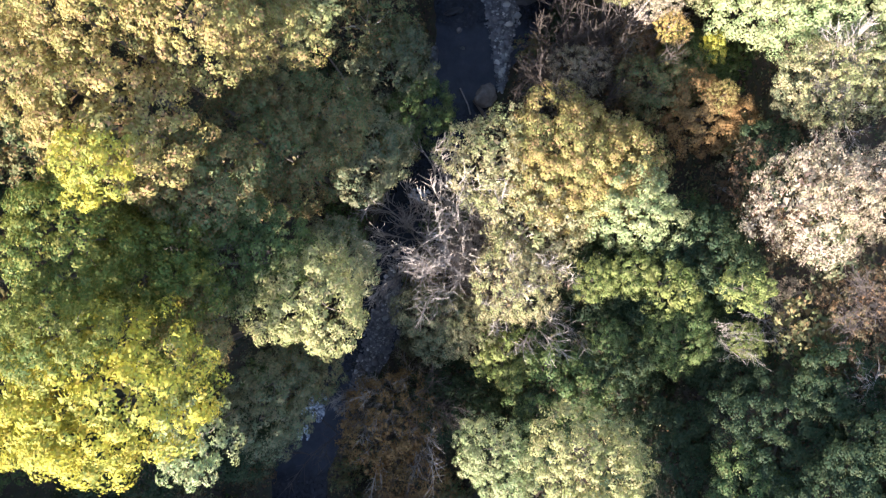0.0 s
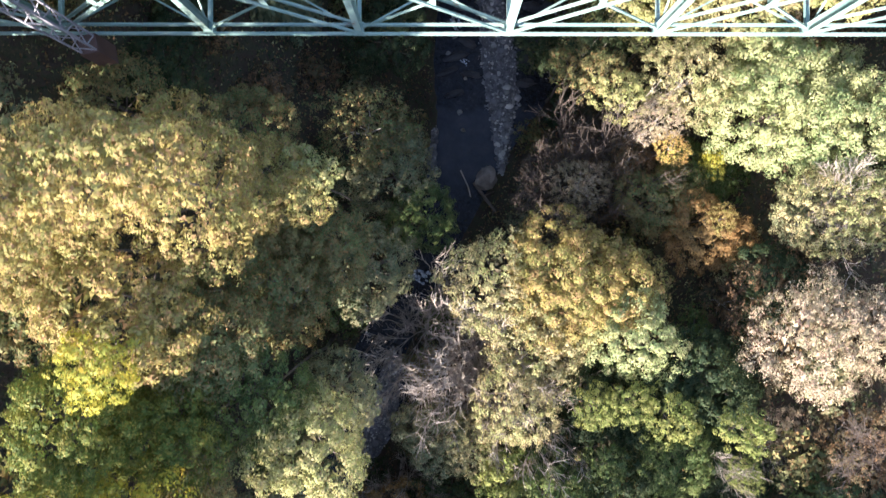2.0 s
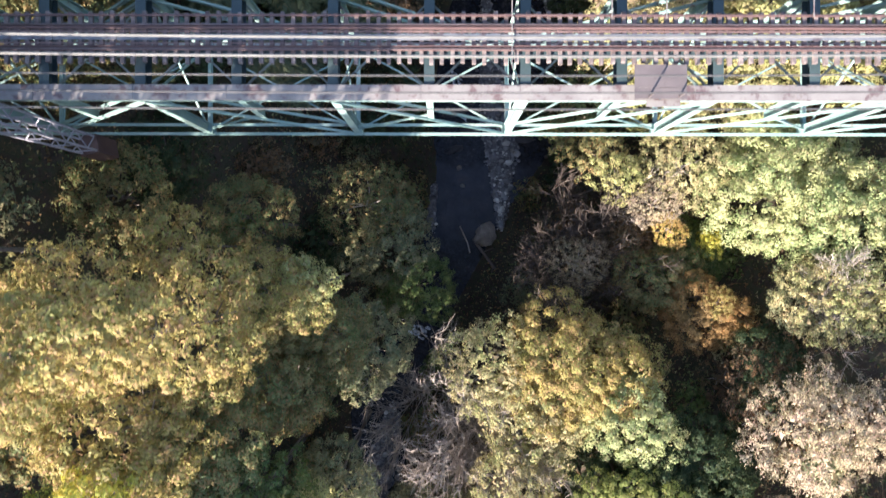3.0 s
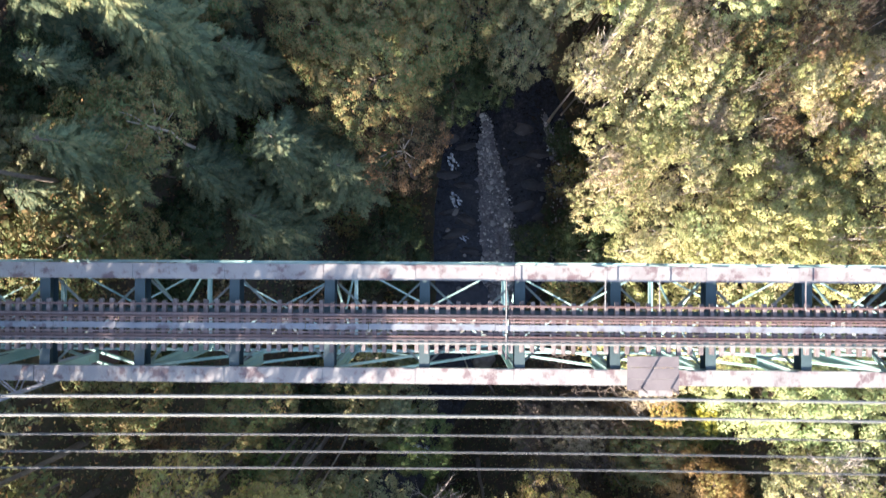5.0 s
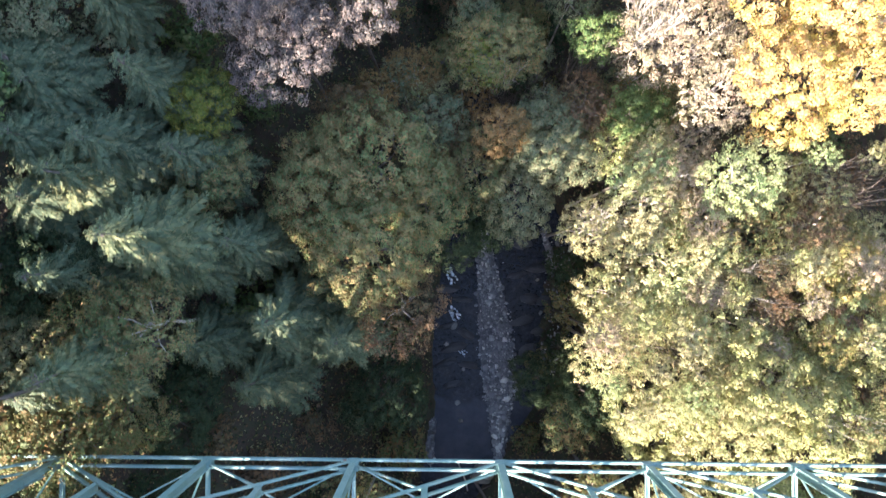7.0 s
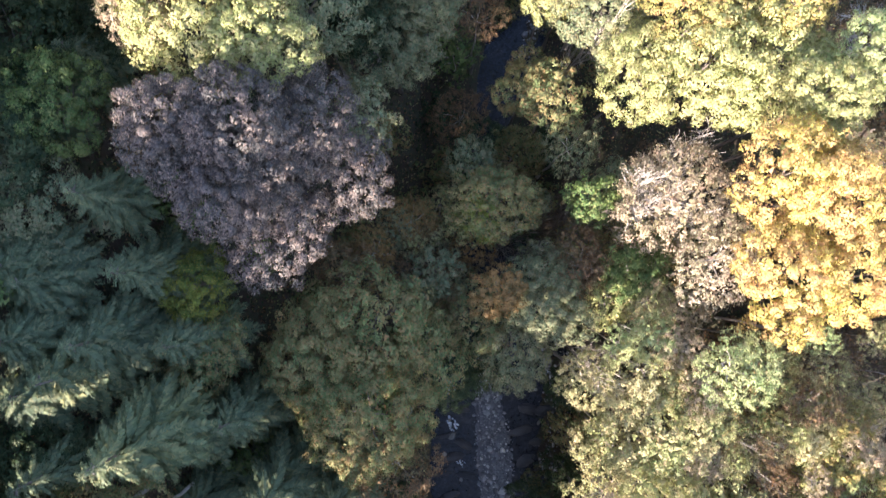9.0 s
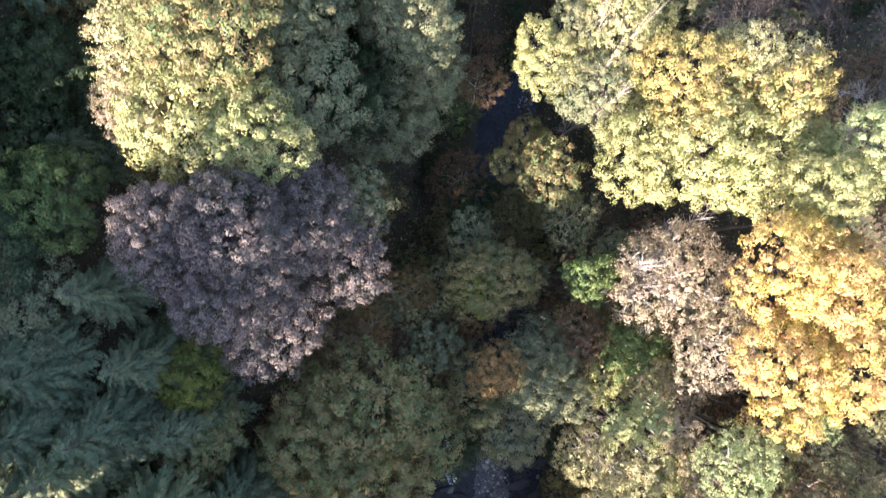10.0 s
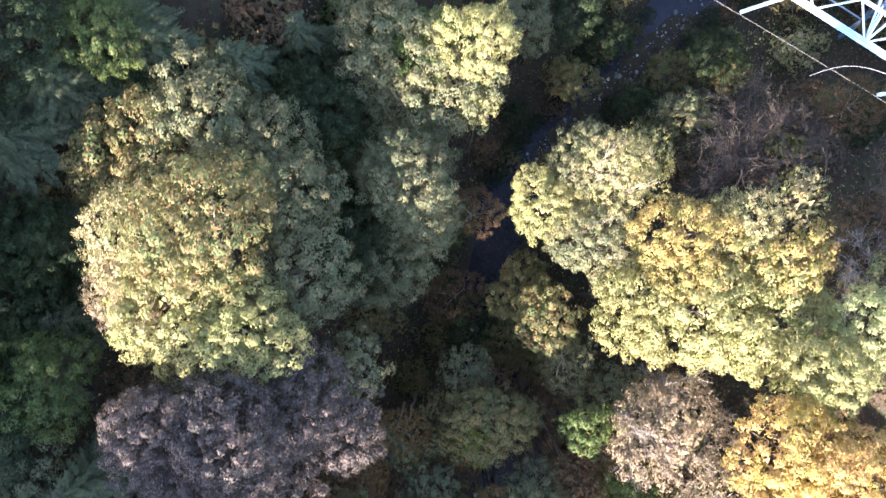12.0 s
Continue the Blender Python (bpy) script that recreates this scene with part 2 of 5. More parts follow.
def crown_mesh(name, radius, boughs, clump, leaf, cover, seed, airy=0.0):
    """A crown of a few uneven boughs, each covered with domes of leaves; z from about -radius*0.7 to radius."""
    rng = np.random.default_rng(seed)
    k = np.arange(boughs) + 0.5
    cosp = 1 - k / boughs * 1.3
    sinp = np.sqrt(np.clip(1 - cosp ** 2, 0, 1))
    ang = k * 2.39996 + rng.uniform(0, 6)
    d = unit(np.stack([sinp * np.cos(ang), sinp * np.sin(ang), cosp], 1) + rng.normal(0, 0.13, (boughs, 3)))
    rb = radius * rng.uniform(0.27, 0.46, boughs)
    round_about = np.arctan2(d[:, 1], d[:, 0])
    swell = 1 + sinp * (0.09 * np.sin(2 * round_about + rng.uniform(0, 6)) + 0.11 * np.sin(3 * round_about + rng.uniform(0, 6))) + rng.normal(0, 0.06, boughs)
    centre = d * (radius * swell - rb)[:, None] * np.array([1, 1, 0.95])
    pos, nor, size, way = [], [], [], []
    for i in range(boughs):
        n = max(4, int(2.25 * (rb[i] / clump) ** 2))
        h = 1 - (np.arange(n) + 0.5) / n * 1.35
        w = np.arange(n) * 2.39996 + rng.uniform(0, 6)
        flat = np.sqrt(1 - h * h)
        local = np.stack([flat * np.cos(w), flat * np.sin(w), h], 1)
        up = d[i] * 0.8 + np.array([0, 0, 0.45])
        up /= np.linalg.norm(up)
        side = np.cross(up, [0.3, 0.9, 0.2])
        side /= np.linalg.norm(side)
        q = unit(local @ np.stack([side, np.cross(up, side), up]) + rng.normal(0, 0.16, (n, 3)))
        rc = clump * rng.uniform(0.55, 1.1, n)
        stretch = rng.uniform(0.1, 0.75, n)
        spot = centre[i] + q * (rb[i] - rc * 0.15 + rng.normal(0, 0.34 * clump, n))[:, None]
        for j in range(n):
            apart = np.linalg.norm(centre - spot[j], axis=1) / rb
            apart[i] = 1
            if apart.min() < 0.72:
                continue
            face = q[j] * 0.75 + d[i] * 0.25 + np.array([0, 0, 0.45]) + rng.normal(0, 0.15, 3)
            face /= np.linalg.norm(face)
            m = max(6, int(cover * 5.0 * rc[j] ** 2 / (0.31 * leaf * leaf)))
            out = unit(rng.normal(size=(m, 3)) + 0.55 * face)
            out = out[out @ face > -0.35]
            deep = 1 - np.abs(rng.normal(0, 0.13 + airy, len(out))) + rng.normal(0, 0.09 + 0.3 * airy, len(out))
            pos.append(spot[j] + (out + face * (out @ face * stretch[j])[:, None]) * (rc[j] * deep)[:, None])
            nor.append(out * 0.9 + face * 0.35 + rng.normal(0, 0.2 + airy, out.shape))
            way.append(out * 0.7 + np.array([0, 0, -0.55]) + rng.normal(0, 0.45, out.shape))
            size.append(leaf * rng.uniform(0.6, 1.35, len(out)))
    n = int(radius * radius * 16)
    q = unit(rng.normal(size=(n, 3)) + np.array([0, 0, 0.5]))
    pos.append(q * radius * rng.uniform(0.4, 0.74, n)[:, None])
    nor.append(q + rng.normal(0, 0.5, (n, 3)))
    way.append(rng.normal(size=(n, 3)))
    size.append(np.full(n, max(leaf, 0.17) * 2.6) * rng.uniform(0.7, 1.2, n))
    return leaves_mesh(name, np.concatenate(pos), np.concatenate(nor), np.concatenate(size), rng, 0.66, np.concatenate(way))


def tube(verts, faces, a, b, ra, rb, sides=5):
    a, b = Vector(a), Vector(b)
    axis = (b - a).normalized()
    u = axis.orthogonal().normalized()
    v = axis.cross(u)
    base = len(verts)
    for p, r in ((a, ra), (b, rb)):
        for i in range(sides):
            w = 2 * math.pi * i / sides
            verts.append(p + (u * math.cos(w) + v * math.sin(w)) * r)
    for i in range(sides):
        j = (i + 1) % sides
        faces.append((base + i, base + j, base + sides + j, base + sides + i))


def twigs(verts, faces, at, way, length, radius, level, rng, spread=0.6, lift=0.12):
    """A limb that bends on its way and forks into thinner ones."""
    steps = 3 if level else 2
    for s in range(steps):
        way = (way + Vector(rng.normal(0, 0.16, 3)) + Vector((0, 0, lift * 0.4))).normalized()
        to = at + way * (length / steps)
        tube(verts, faces, at, to, radius * (1 - s / steps * 0.5), radius * (1 - (s + 1) / steps * 0.5), 5 if level > 1 else 3)
        at = to
        if level:
            for _ in range(2 if level > 1 else 3):
                side = (way + Vector(rng.normal(0, spread, 3)) + Vector((0, 0, lift))).normalized()
                twigs(verts, faces, at, side, length * rng.uniform(0.45, 0.7), radius * 0.7, level - 1, rng, spread, lift)


def trunk_mesh(height, girth, reach, seed):
    """A tapered trunk with a root flare and limbs that rise into the crown."""
    rng = np.random.default_rng(seed)
    verts, faces = [], []
    at = Vector((0, 0, -0.5))
    for k in range(5):
        to = Vector((rng.normal(0, 0.12), rng.normal(0, 0.12), height * (k + 1) / 5))
        tube(verts, faces, at, to, girth * (1.5 if k == 0 else 1.05 - k * 0.17), girth * (0.88 - k * 0.17), 7)
        at = to
    for k in range(5):
        w = k * 2.4 + rng.uniform(0, 1)
        foot = Vector((0, 0, max(height * 0.35, height - reach * rng.uniform(0.9, 1.6))))
        mid = foot + Vector((math.cos(w), math.sin(w), 0.7)) * reach * 0.4
        tube(verts, faces, foot, mid, girth * 0.42, girth * 0.28, 5)
        tube(verts, faces, mid, mid + Vector((math.cos(w + 0.4), math.sin(w + 0.4), 0.5)) * reach * 0.35, girth * 0.28, girth * 0.1, 5)
    return mesh_of("trunk", verts, faces, True)


def conifer_mesh(name, height, radius, seed):
    """Whorls of drooping boughs, each a feather of side twigs."""
    rng = np.random.default_rng(seed)
    pos, nor, size, way = [], [], [], []
    whorls = 17
    for k in range(whorls):
        f = k / (whorls - 1)
        z = height * (0.98 - 0.93 * f)
        reach = radius * (0.10 + 0.90 * f ** 0.8)
        boughs = 5 + int(4 * f)
        for i in range(boughs):
            w = i * 6.283 / boughs + k * 1.1 + rng.normal(0, 0.2)
            ln = reach * rng.uniform(0.7, 1.15)
            out = np.array([math.cos(w), math.sin(w), 0])
            across = np.array([-math.sin(w), math.cos(w), 0])
            n = max(6, int(ln / 0.11))
            s = np.repeat(np.linspace(0.08, 1, n), 2) + rng.normal(0, 0.01, 2 * n)
            side = np.tile([-1.0, 1.0], n)
            twig = np.clip(ln * 0.34 * (1.08 - s) ** 0.7 * np.clip(s * 4, 0.3, 1), 0.22, 1.1) * rng.uniform(0.75, 1.2, 2 * n)
            lie = z + ln * (0.14 * s - 0.46 * s * s)
            tip = out * 0.75 + across * side[:, None] * 0.8 + np.array([0, 0, -0.28])
            p = out * (s * ln)[:, None]
            p[:, 2] = lie + rng.normal(0, 0.03, 2 * n)
            pos.append(p + tip * (twig * 0.5)[:, None])
            way.append(tip + rng.normal(0, 0.12, (2 * n, 3)))
            nor.append(np.array([0, 0, 1.0]) + 0.55 * out * s[:, None] + across * (side * 0.35)[:, None] + rng.normal(0, 0.2, (2 * n, 3)))
            size.append(twig * 1.1)
    return leaves_mesh(name, np.concatenate(pos), np.concatenate(nor), np.concatenate(size), rng, 0.42, np.concatenate(way))


def bare_parts(height, radius, seed, level=3):
    """The stem of a leafless tree, and each of its limbs with all its twigs."""
    rng = np.random.default_rng(seed)
    made = []
    verts, faces = [], []
    tube(verts, faces, (0, 0, -0.4), (0.1, 0, height * 0.3), 0.2, 0.15, 6)
    made.append(("trunk", mesh_of("trunk", verts, faces)))
    at = Vector((0.1, 0, height * 0.28))
    for k in range(6):
        verts, faces = [], []
        w = k * 1.05 + rng.uniform(-0.3, 0.3)
        way = Vector((math.cos(w) * radius, math.sin(w) * radius, height * rng.uniform(0.4, 0.75))).normalized()
        twigs(verts, faces, at, way, math.hypot(radius, height * 0.6) * rng.uniform(0.5, 0.72), 0.046, level, rng)
        made.append(("limb", mesh_of("limb", verts, faces)))
    return made


CROWNS = {"large": [crown_mesh("crown", 5.0, 22, 0.62, 0.168, 0.9, n) for n in (1, 2, 3)],
          "middle": [crown_mesh("crown", 3.4, 17, 0.50, 0.157, 0.9, n) for n in (4, 5, 6)],
          "small": [crown_mesh("crown", 1.9, 11, 0.37, 0.15, 0.95, n) for n in (7, 8, 9)],
          "rough": [crown_mesh("crown", 2.2, 8, 0.52, 0.26, 0.75, n) for n in (14, 15, 16)],
          "coarse": [crown_mesh("crown", 5.0, 14, 1.15, 0.6, 1.15, n) for n in (17, 18)],
          "fine": [crown_mesh("crown", 3.4, 18, 0.38, 0.13, 0.5, n, 0.22) for n in (41, 42, 43)],
          "soft": [crown_mesh("crown", 1.9, 10, 0.34, 0.105, 0.6, n, 0.2) for n in (51, 52)],
          "airy": [crown_mesh("crown", 3.4, 17, 0.40, 0.155, 0.5, n, 0.28) for n in (10, 11)]}
REF = {"large": 5.0, "middle": 3.4, "small": 1.9, "rough": 2.2, "coarse": 5.0, "fine": 3.4, "soft": 1.9, "airy": 3.4}
CONIFERS = [conifer_mesh("crown", 12.0, 4.2, s) for s in (21, 22)]
BARE = [bare_parts(8.0, 4.0, n) for n in (31, 32)]
THIN = [bare_parts(8.0, 4.0, n, 2) for n in (33, 34)]
for me in sum(CROWNS.values(), CONIFERS[:]):
    me.materials.append(LEAF["green"])
for made in BARE + THIN:
    for _, me in made:
        me.materials.append(TWIG)
count = 0


def dress(ob, mat):
    ob.material_slots[0].link = "OBJECT"
    ob.material_slots[0].material = mat
    return ob


PLANTED = []


def stand(x, y, name, label, category, group):
    """The base of a plant, on the ground at x, y."""
    global count
    count += 1
    z = float(ground_z(x, y))
    base = new(name)
    base.matrix_basis = pose(x, y, z)
    return tagged(base, label, category, group), z, random.Random(count * 7 + 3)


def broadleaf(x, y, top, r, hue, airy=False, low=False, far=False, soft=False):
    """A leafy tree (or a shrub, where it is low) whose crown reaches up to top."""
    shrub = low or r < 1.45
    word = WORDS[hue]
    if shrub:
        base, z, rnd = stand(x, y, "shrub", word + " leafy shrub on the gorge slope", "shrub", "shrubs in the gorge")
    elif airy:
        base, z, rnd = stand(x, y, "tree", "thinly leaved tree with " + word + " foliage and pale twigs", "tree", "trees of the gorge forest")
    else:
        base, z, rnd = stand(x, y, "tree", "dense rounded broadleaf tree with " + word + " leaves", "tree", "trees of the gorge forest")
    height = max(top - z, r * 0.9)
    rz = min(r * 0.95, height * 0.62)
    PLANTED.append((x, y, r, top))
    size = "soft" if soft else "rough" if low else "coarse" if far else "fine" if r > 1.7 and (hue in ("straw", "tan") or hue == "peach" and not airy) else "airy" if airy else "large" if r > 4.2 else "middle" if r > 2.5 else "small"
    crown = part("crown", rnd.choice(CROWNS[size]), None, base)
    f = r / REF[size]
    crown.matrix_basis = pose(0, 0, height - rz, 0, 0, rnd.uniform(0, 360)) @ Matrix.Diagonal((f * rnd.uniform(0.88, 1.1), f * rnd.uniform(0.9, 1.12), rz / REF[size], 1))
    dress(crown, LEAF[hue])
    stem = height - rz * 0.5
    part("trunk", trunk_mesh(stem, 0.06 + 0.035 * r, r * 0.8, count), PALE_BARK if airy else BARK, base)
    return base


def conifer(x, y, top, r, hue="conifer"):
    base, z, rnd = stand(x, y, "conifer", "tall " + WORDS[hue] + " conifer with drooping feathery boughs", "conifer", "conifers of the gorge forest")
    height = max(top - z, 4.0)
    PLANTED.append((x, y, r, top))
    long = min(height, r * 2.9)
    crown = part("crown", rnd.choice(CONIFERS), None, base)
    crown.matrix_basis = pose(0, 0, height - long, 0, 0, rnd.uniform(0, 360)) @ Matrix.Diagonal((r / 4.2, r / 4.2, long / 12.0, 1))
    dress(crown, LEAF[hue])
    part("trunk", trunk_mesh(height * 0.97, 0.1 + 0.04 * r, 0.5, count), BARK, base)
    return base


def bare(x, y, top, r, pale=False):
    base, z, rnd = stand(x, y, "bare_tree", ("pale grey" if pale else "dark brown") + " leafless tree with fine twigs", "tree", "bare trees in the gorge")
    height, spin = max(top - z, 2.0), rnd.uniform(0, 360)
    for name, me in rnd.choice(BARE if r > 2.6 else THIN):
        limb = part(name, me, None, base)
        limb.matrix_basis = pose(0, 0, 0, 0, 0, spin) @ Matrix.Diagonal((r / 4.0, r / 4.0, height / 8.0, 1))
        dress(limb, PALE_BARK if pale else TWIG)
    return base


# the trees that the flight passes over
broadleaf(-15.6, 6.2, 45, 3.8, "gold")
broadleaf(-12.0, 11.3, 45, 3.4, "gold")
broadleaf(-16.8, 12.1, 47, 3.0, "gold")
broadleaf(-9.9, 12.6, 39, 2.9, "gold")
broadleaf(-7.8, 13.1, 38, 2.0, "ygreen")
broadleaf(-19.5, 8.7, 45, 2.8, "gold")
broadleaf(-13.7, 17.3, 30, 3.1, "olive")
# olive and gold trees in deep shade, their shade put into darker hues
broadleaf(-21.0, 21.8, 27, 3.7, "dkgreen")
broadleaf(-22.6, 18.8, 31, 3.5, "olive")
broadleaf(-15.2, 3.7, 46, 1.9, "yellow")
broadleaf(-13.9, 3.8, 39, 3.3, "olive")
broadleaf(-11.7, 6.9, 35, 3.4, "olive")
broadleaf(-11.7, -0.3, 36, 3.3, "green")
# Sunlit bottom of this group in yellow, unlit top in moss hues.
broadleaf(-18.1, 0.5, 44, 2.9, "moss")
broadleaf(-16.1, -1.1, 40, 3.5, "moss")
broadleaf(-14.1, -4.3, 38, 2.6, "olive")
broadleaf(-17.0, -7.2, 43.5, 4.2, "yellow")
broadleaf(-21.2, -7.3, 43, 3.2, "yellow")
broadleaf(-15.9, -6.4, 36.5, 2.9, "moss")
broadleaf(-18.0, -4.0, 45, 2.7, "moss")
broadleaf(-8.1, -3.0, 37, 3.7, "ygreen")
broadleaf(-7.2, -0.7, 31, 2.8, "greygreen")
broadleaf(-14.4, -11.1, 37, 2.4, "lime")
broadleaf(-12.6, -11.2, 29, 3.3, "greygreen")
broadleaf(-14.9, -13.9, 27, 3.2, "dkgreen")
broadleaf(-23.1, -16.0, 30, 4.2, "dkgreen")
broadleaf(-7.9, 8.9, 31, 3.3, "olive")
broadleaf(-6.1, 7.7, 25, 3.6, "greygreen")
broadleaf(-4.4, 15.5, 20, 3.8, "greygreen")
broadleaf(-2.1, 11.9, 19, 3.4, "green")
broadleaf(-10.8, 5.7, 30, 3.6, "olive")
broadleaf(-6.5, 19.0, 22, 3.8, "olive", airy=True)
broadleaf(-10.7, 11.0, 33, 3.0, "olive")
broadleaf(-15.4, 3.5, 37, 2.9, "olive")
broadleaf(-17.2, 0.0, 38, 3.1, "moss")
bare(-1.8, 0.9, 26, 5.5, True)
bare(3.1, -1.6, 27, 4.5, True)
broadleaf(5.2, -2.2, 28, 3.4, "straw", airy=True)
bare(3.7, -0.3, 29.5, 4.5, True)
bare(6.5, -3.5, 29, 3.7, True)
# Big crown: its lit left and lower sides are put into straw hues.
broadleaf(3.9, 6.5, 28, 3.8, "straw")
broadleaf(8.9, 6.6, 29, 4.5, "gold")
broadleaf(7.0, 2.8, 28, 4.4, "straw")
broadleaf(13.7, 2.7, 29.5, 3.5, "lime")
broadleaf(11.9, 5.9, 29, 3.7, "gold")
bare(10.5, 14.5, 25, 4.2, False)
broadleaf(10.9, 14.0, 23, 2.4, "tan", airy=True)
bare(11.6, 13.9, 26, 5.2, False)
broadleaf(16.0, 18.6, 26, 1.9, "peach", airy=True)
bare(15.8, 18.6, 26.5, 2.4, True)
broadleaf(14.8, 16.0, 23, 1.9, "rust", airy=True)
broadleaf(17.2, 16.6, 25, 1.3, "orange", airy=True)
broadleaf(13.6, 20.8, 25, 2.0, "ygreen")
broadleaf(17.1, 13.0, 24, 3.2, "olive")
broadleaf(20.4, 14.8, 22, 2.9, "green")
broadleaf(20.3, 10.2, 25, 2.9, "copper")
# the lit top of the copper tree, set as its own gold shrub
broadleaf(20.6, 11.2, 25.8, 1.2, "gold", soft=True)
broadleaf(21.0, 15.7, 23, 1.2, "yellow")
broadleaf(25.5, 19.4, 29, 5.5, "lime")
broadleaf(28.5, 17.4, 30, 3.8, "lime")
broadleaf(24.1, 22.3, 28, 3.6, "lime")
broadleaf(18.3, 21.6, 27, 3.2, "straw", airy=True)
broadleaf(12.3, 22.6, 24, 2.2, "olive")
broadleaf(27.2, 11.6, 30.7, 3.6, "straw", airy=True)
bare(27.7, 11.8, 30, 2.8, True)
broadleaf(24.2, 3.2, 34, 4.2, "peach")
broadleaf(27.4, 3.6, 33, 3.0, "peach")
broadleaf(29.2, -1.5, 29, 1.7, "peach", airy=True)
broadleaf(25.0, 5.9, 22, 3.6, "dkgreen")
broadleaf(24.4, 4.6, 16, 4.0, "rust", airy=True)
broadleaf(31.2, -1.8, 20, 4.2, "rust", airy=True)
broadleaf(27.7, 11.3, 22, 3.6, "greygreen")
# Shaded bodies in dkgreen, sunlit lobes as separate lighter trees: light put in hues.
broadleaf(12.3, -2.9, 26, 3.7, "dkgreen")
broadleaf(10.8, -2.1, 28.5, 1.6, "litgreen")
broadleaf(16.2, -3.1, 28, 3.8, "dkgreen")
broadleaf(13.1, -1.7, 29, 1.7, "litgreen")
broadleaf(15.5, -2.6, 30, 2.2, "litgreen")
broadleaf(19.2, -2.6, 33, 1.7, "litgreen")
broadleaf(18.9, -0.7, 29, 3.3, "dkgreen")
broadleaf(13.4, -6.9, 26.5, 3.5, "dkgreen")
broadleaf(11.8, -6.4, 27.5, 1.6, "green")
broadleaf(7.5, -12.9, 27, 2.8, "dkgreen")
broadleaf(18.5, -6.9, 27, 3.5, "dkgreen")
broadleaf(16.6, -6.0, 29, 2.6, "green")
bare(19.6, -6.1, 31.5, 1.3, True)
broadleaf(20.2, -6.1, 30.5, 1.2, "litgreen", airy=True)
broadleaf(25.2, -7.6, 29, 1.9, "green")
broadleaf(4.8, -8.3, 25.5, 2.4, "litgreen")
broadleaf(-0.6, -5.6, 24, 3.2, "greygreen")
broadleaf(1.9, -6.3, 25, 2.5, "straw", airy=True)
broadleaf(7.6, -6.0, 24, 3.0, "dkgreen")
broadleaf(4.1, -14.6, 29.5, 3.1, "lime")
broadleaf(9.4, -13.8, 34, 3.4, "ygreen")
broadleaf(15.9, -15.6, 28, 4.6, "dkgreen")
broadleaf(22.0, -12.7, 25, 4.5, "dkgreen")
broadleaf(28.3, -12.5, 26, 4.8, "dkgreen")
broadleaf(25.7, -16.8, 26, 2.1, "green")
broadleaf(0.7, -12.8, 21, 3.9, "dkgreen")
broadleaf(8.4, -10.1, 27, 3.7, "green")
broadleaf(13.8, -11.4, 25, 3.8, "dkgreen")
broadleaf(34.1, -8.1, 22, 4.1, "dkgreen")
broadleaf(25.7, -9.3, 25, 3.6, "dkgreen")
bare(-4.1, -14.3, 24, 4.8, False)
broadleaf(-4.4, -14.0, 23, 3.7, "copper", airy=True)
bare(-4.3, -13.8, 24.5, 4.3, True)
broadleaf(-2.5, -18.6, 21, 2.7, "copper", airy=True)
broadleaf(-10.2, -8.6, 24, 2.8, "olive")
conifer(-11.4, 36.3, 32.6, 4.6, "conifer")
conifer(-17.2, 41.8, 42, 3.8, "conifery")
conifer(-20.4, 34.3, 42, 3.2, "conifery")
broadleaf(-17.9, 36.1, 38, 3.2, "olive", airy=True)
conifer(-7.5, 34.7, 29, 3.8, "conifer")
conifer(-14.2, 31.1, 27, 4.6, "conifer")
conifer(-20.5, 47.5, 38, 4.4, "conifer")
broadleaf(-16.1, 46.4, 32, 3.2, "olive")
conifer(-16.7, 40.3, 34, 3.2, "conifer")
broadleaf(-16.0, 50.8, 33, 2.6, "moss")
conifer(-24.3, 51.0, 37, 3.7, "conifer")
conifer(-18.0, 51.7, 36, 3.2, "conifer")
broadleaf(-23.9, 29.3, 35, 3.8, "olive", airy=True)
broadleaf(-20.4, 28.8, 26, 3.8, "dkgreen")
broadleaf(-22.5, 29.5, 30, 3.1, "olive")
broadleaf(-5.0, 28.3, 17, 4.0, "dkgreen")
broadleaf(-8.6, 45.6, 30.5, 4.3, "olive")
broadleaf(-4.8, 47.7, 30, 4.1, "olive")
broadleaf(-5.0, 41.3, 31, 4.4, "olive")
broadleaf(-3.1, 36.6, 26.5, 3.4, "rust", airy=True)
broadleaf(-1.3, 45.0, 27, 3.5, "olive")
broadleaf(-6.8, 51.6, 26.5, 2.6, "rust")
broadleaf(-0.4, 51.6, 23.5, 2.4, "greygreen")
broadleaf(3.0, 48.1, 24, 3.1, "olive")
broadleaf(6.1, 45.5, 24, 3.3, "greygreen")
broadleaf(8.8, 49.0, 26, 3.2, "greygreen")
broadleaf(11.1, 52.7, 25, 2.6, "rust", airy=True)
broadleaf(0.9, 43.7, 20, 3.1, "dkgreen")
broadleaf(14.6, 52.0, 26, 2.3, "green")
broadleaf(14.2, 33.0, 22, 3.2, "straw", airy=True)
broadleaf(17.1, 40.1, 28.5, 4.7, "straw")
broadleaf(14.7, 37.2, 25, 3.7, "straw", airy=True)
broadleaf(21.3, 35.7, 28, 4.5, "straw")
broadleaf(24.1, 31.6, 30.5, 4.4, "ygreen")
broadleaf(20.1, 30.4, 26, 4.7, "straw", airy=True)
broadleaf(28.5, 29.6, 30, 3.9, "ygreen")
broadleaf(20.7, 42.5, 29, 3.8, "olive", airy=True)
broadleaf(26.2, 41.7, 29, 3.4, "straw")
broadleaf(28.9, 36.3, 30.5, 3.4, "ygreen")
broadleaf(28.4, 47.1, 28, 3.2, "rust", airy=True)
broadleaf(19.0, 45.9, 35, 2.8, "lime", airy=True)
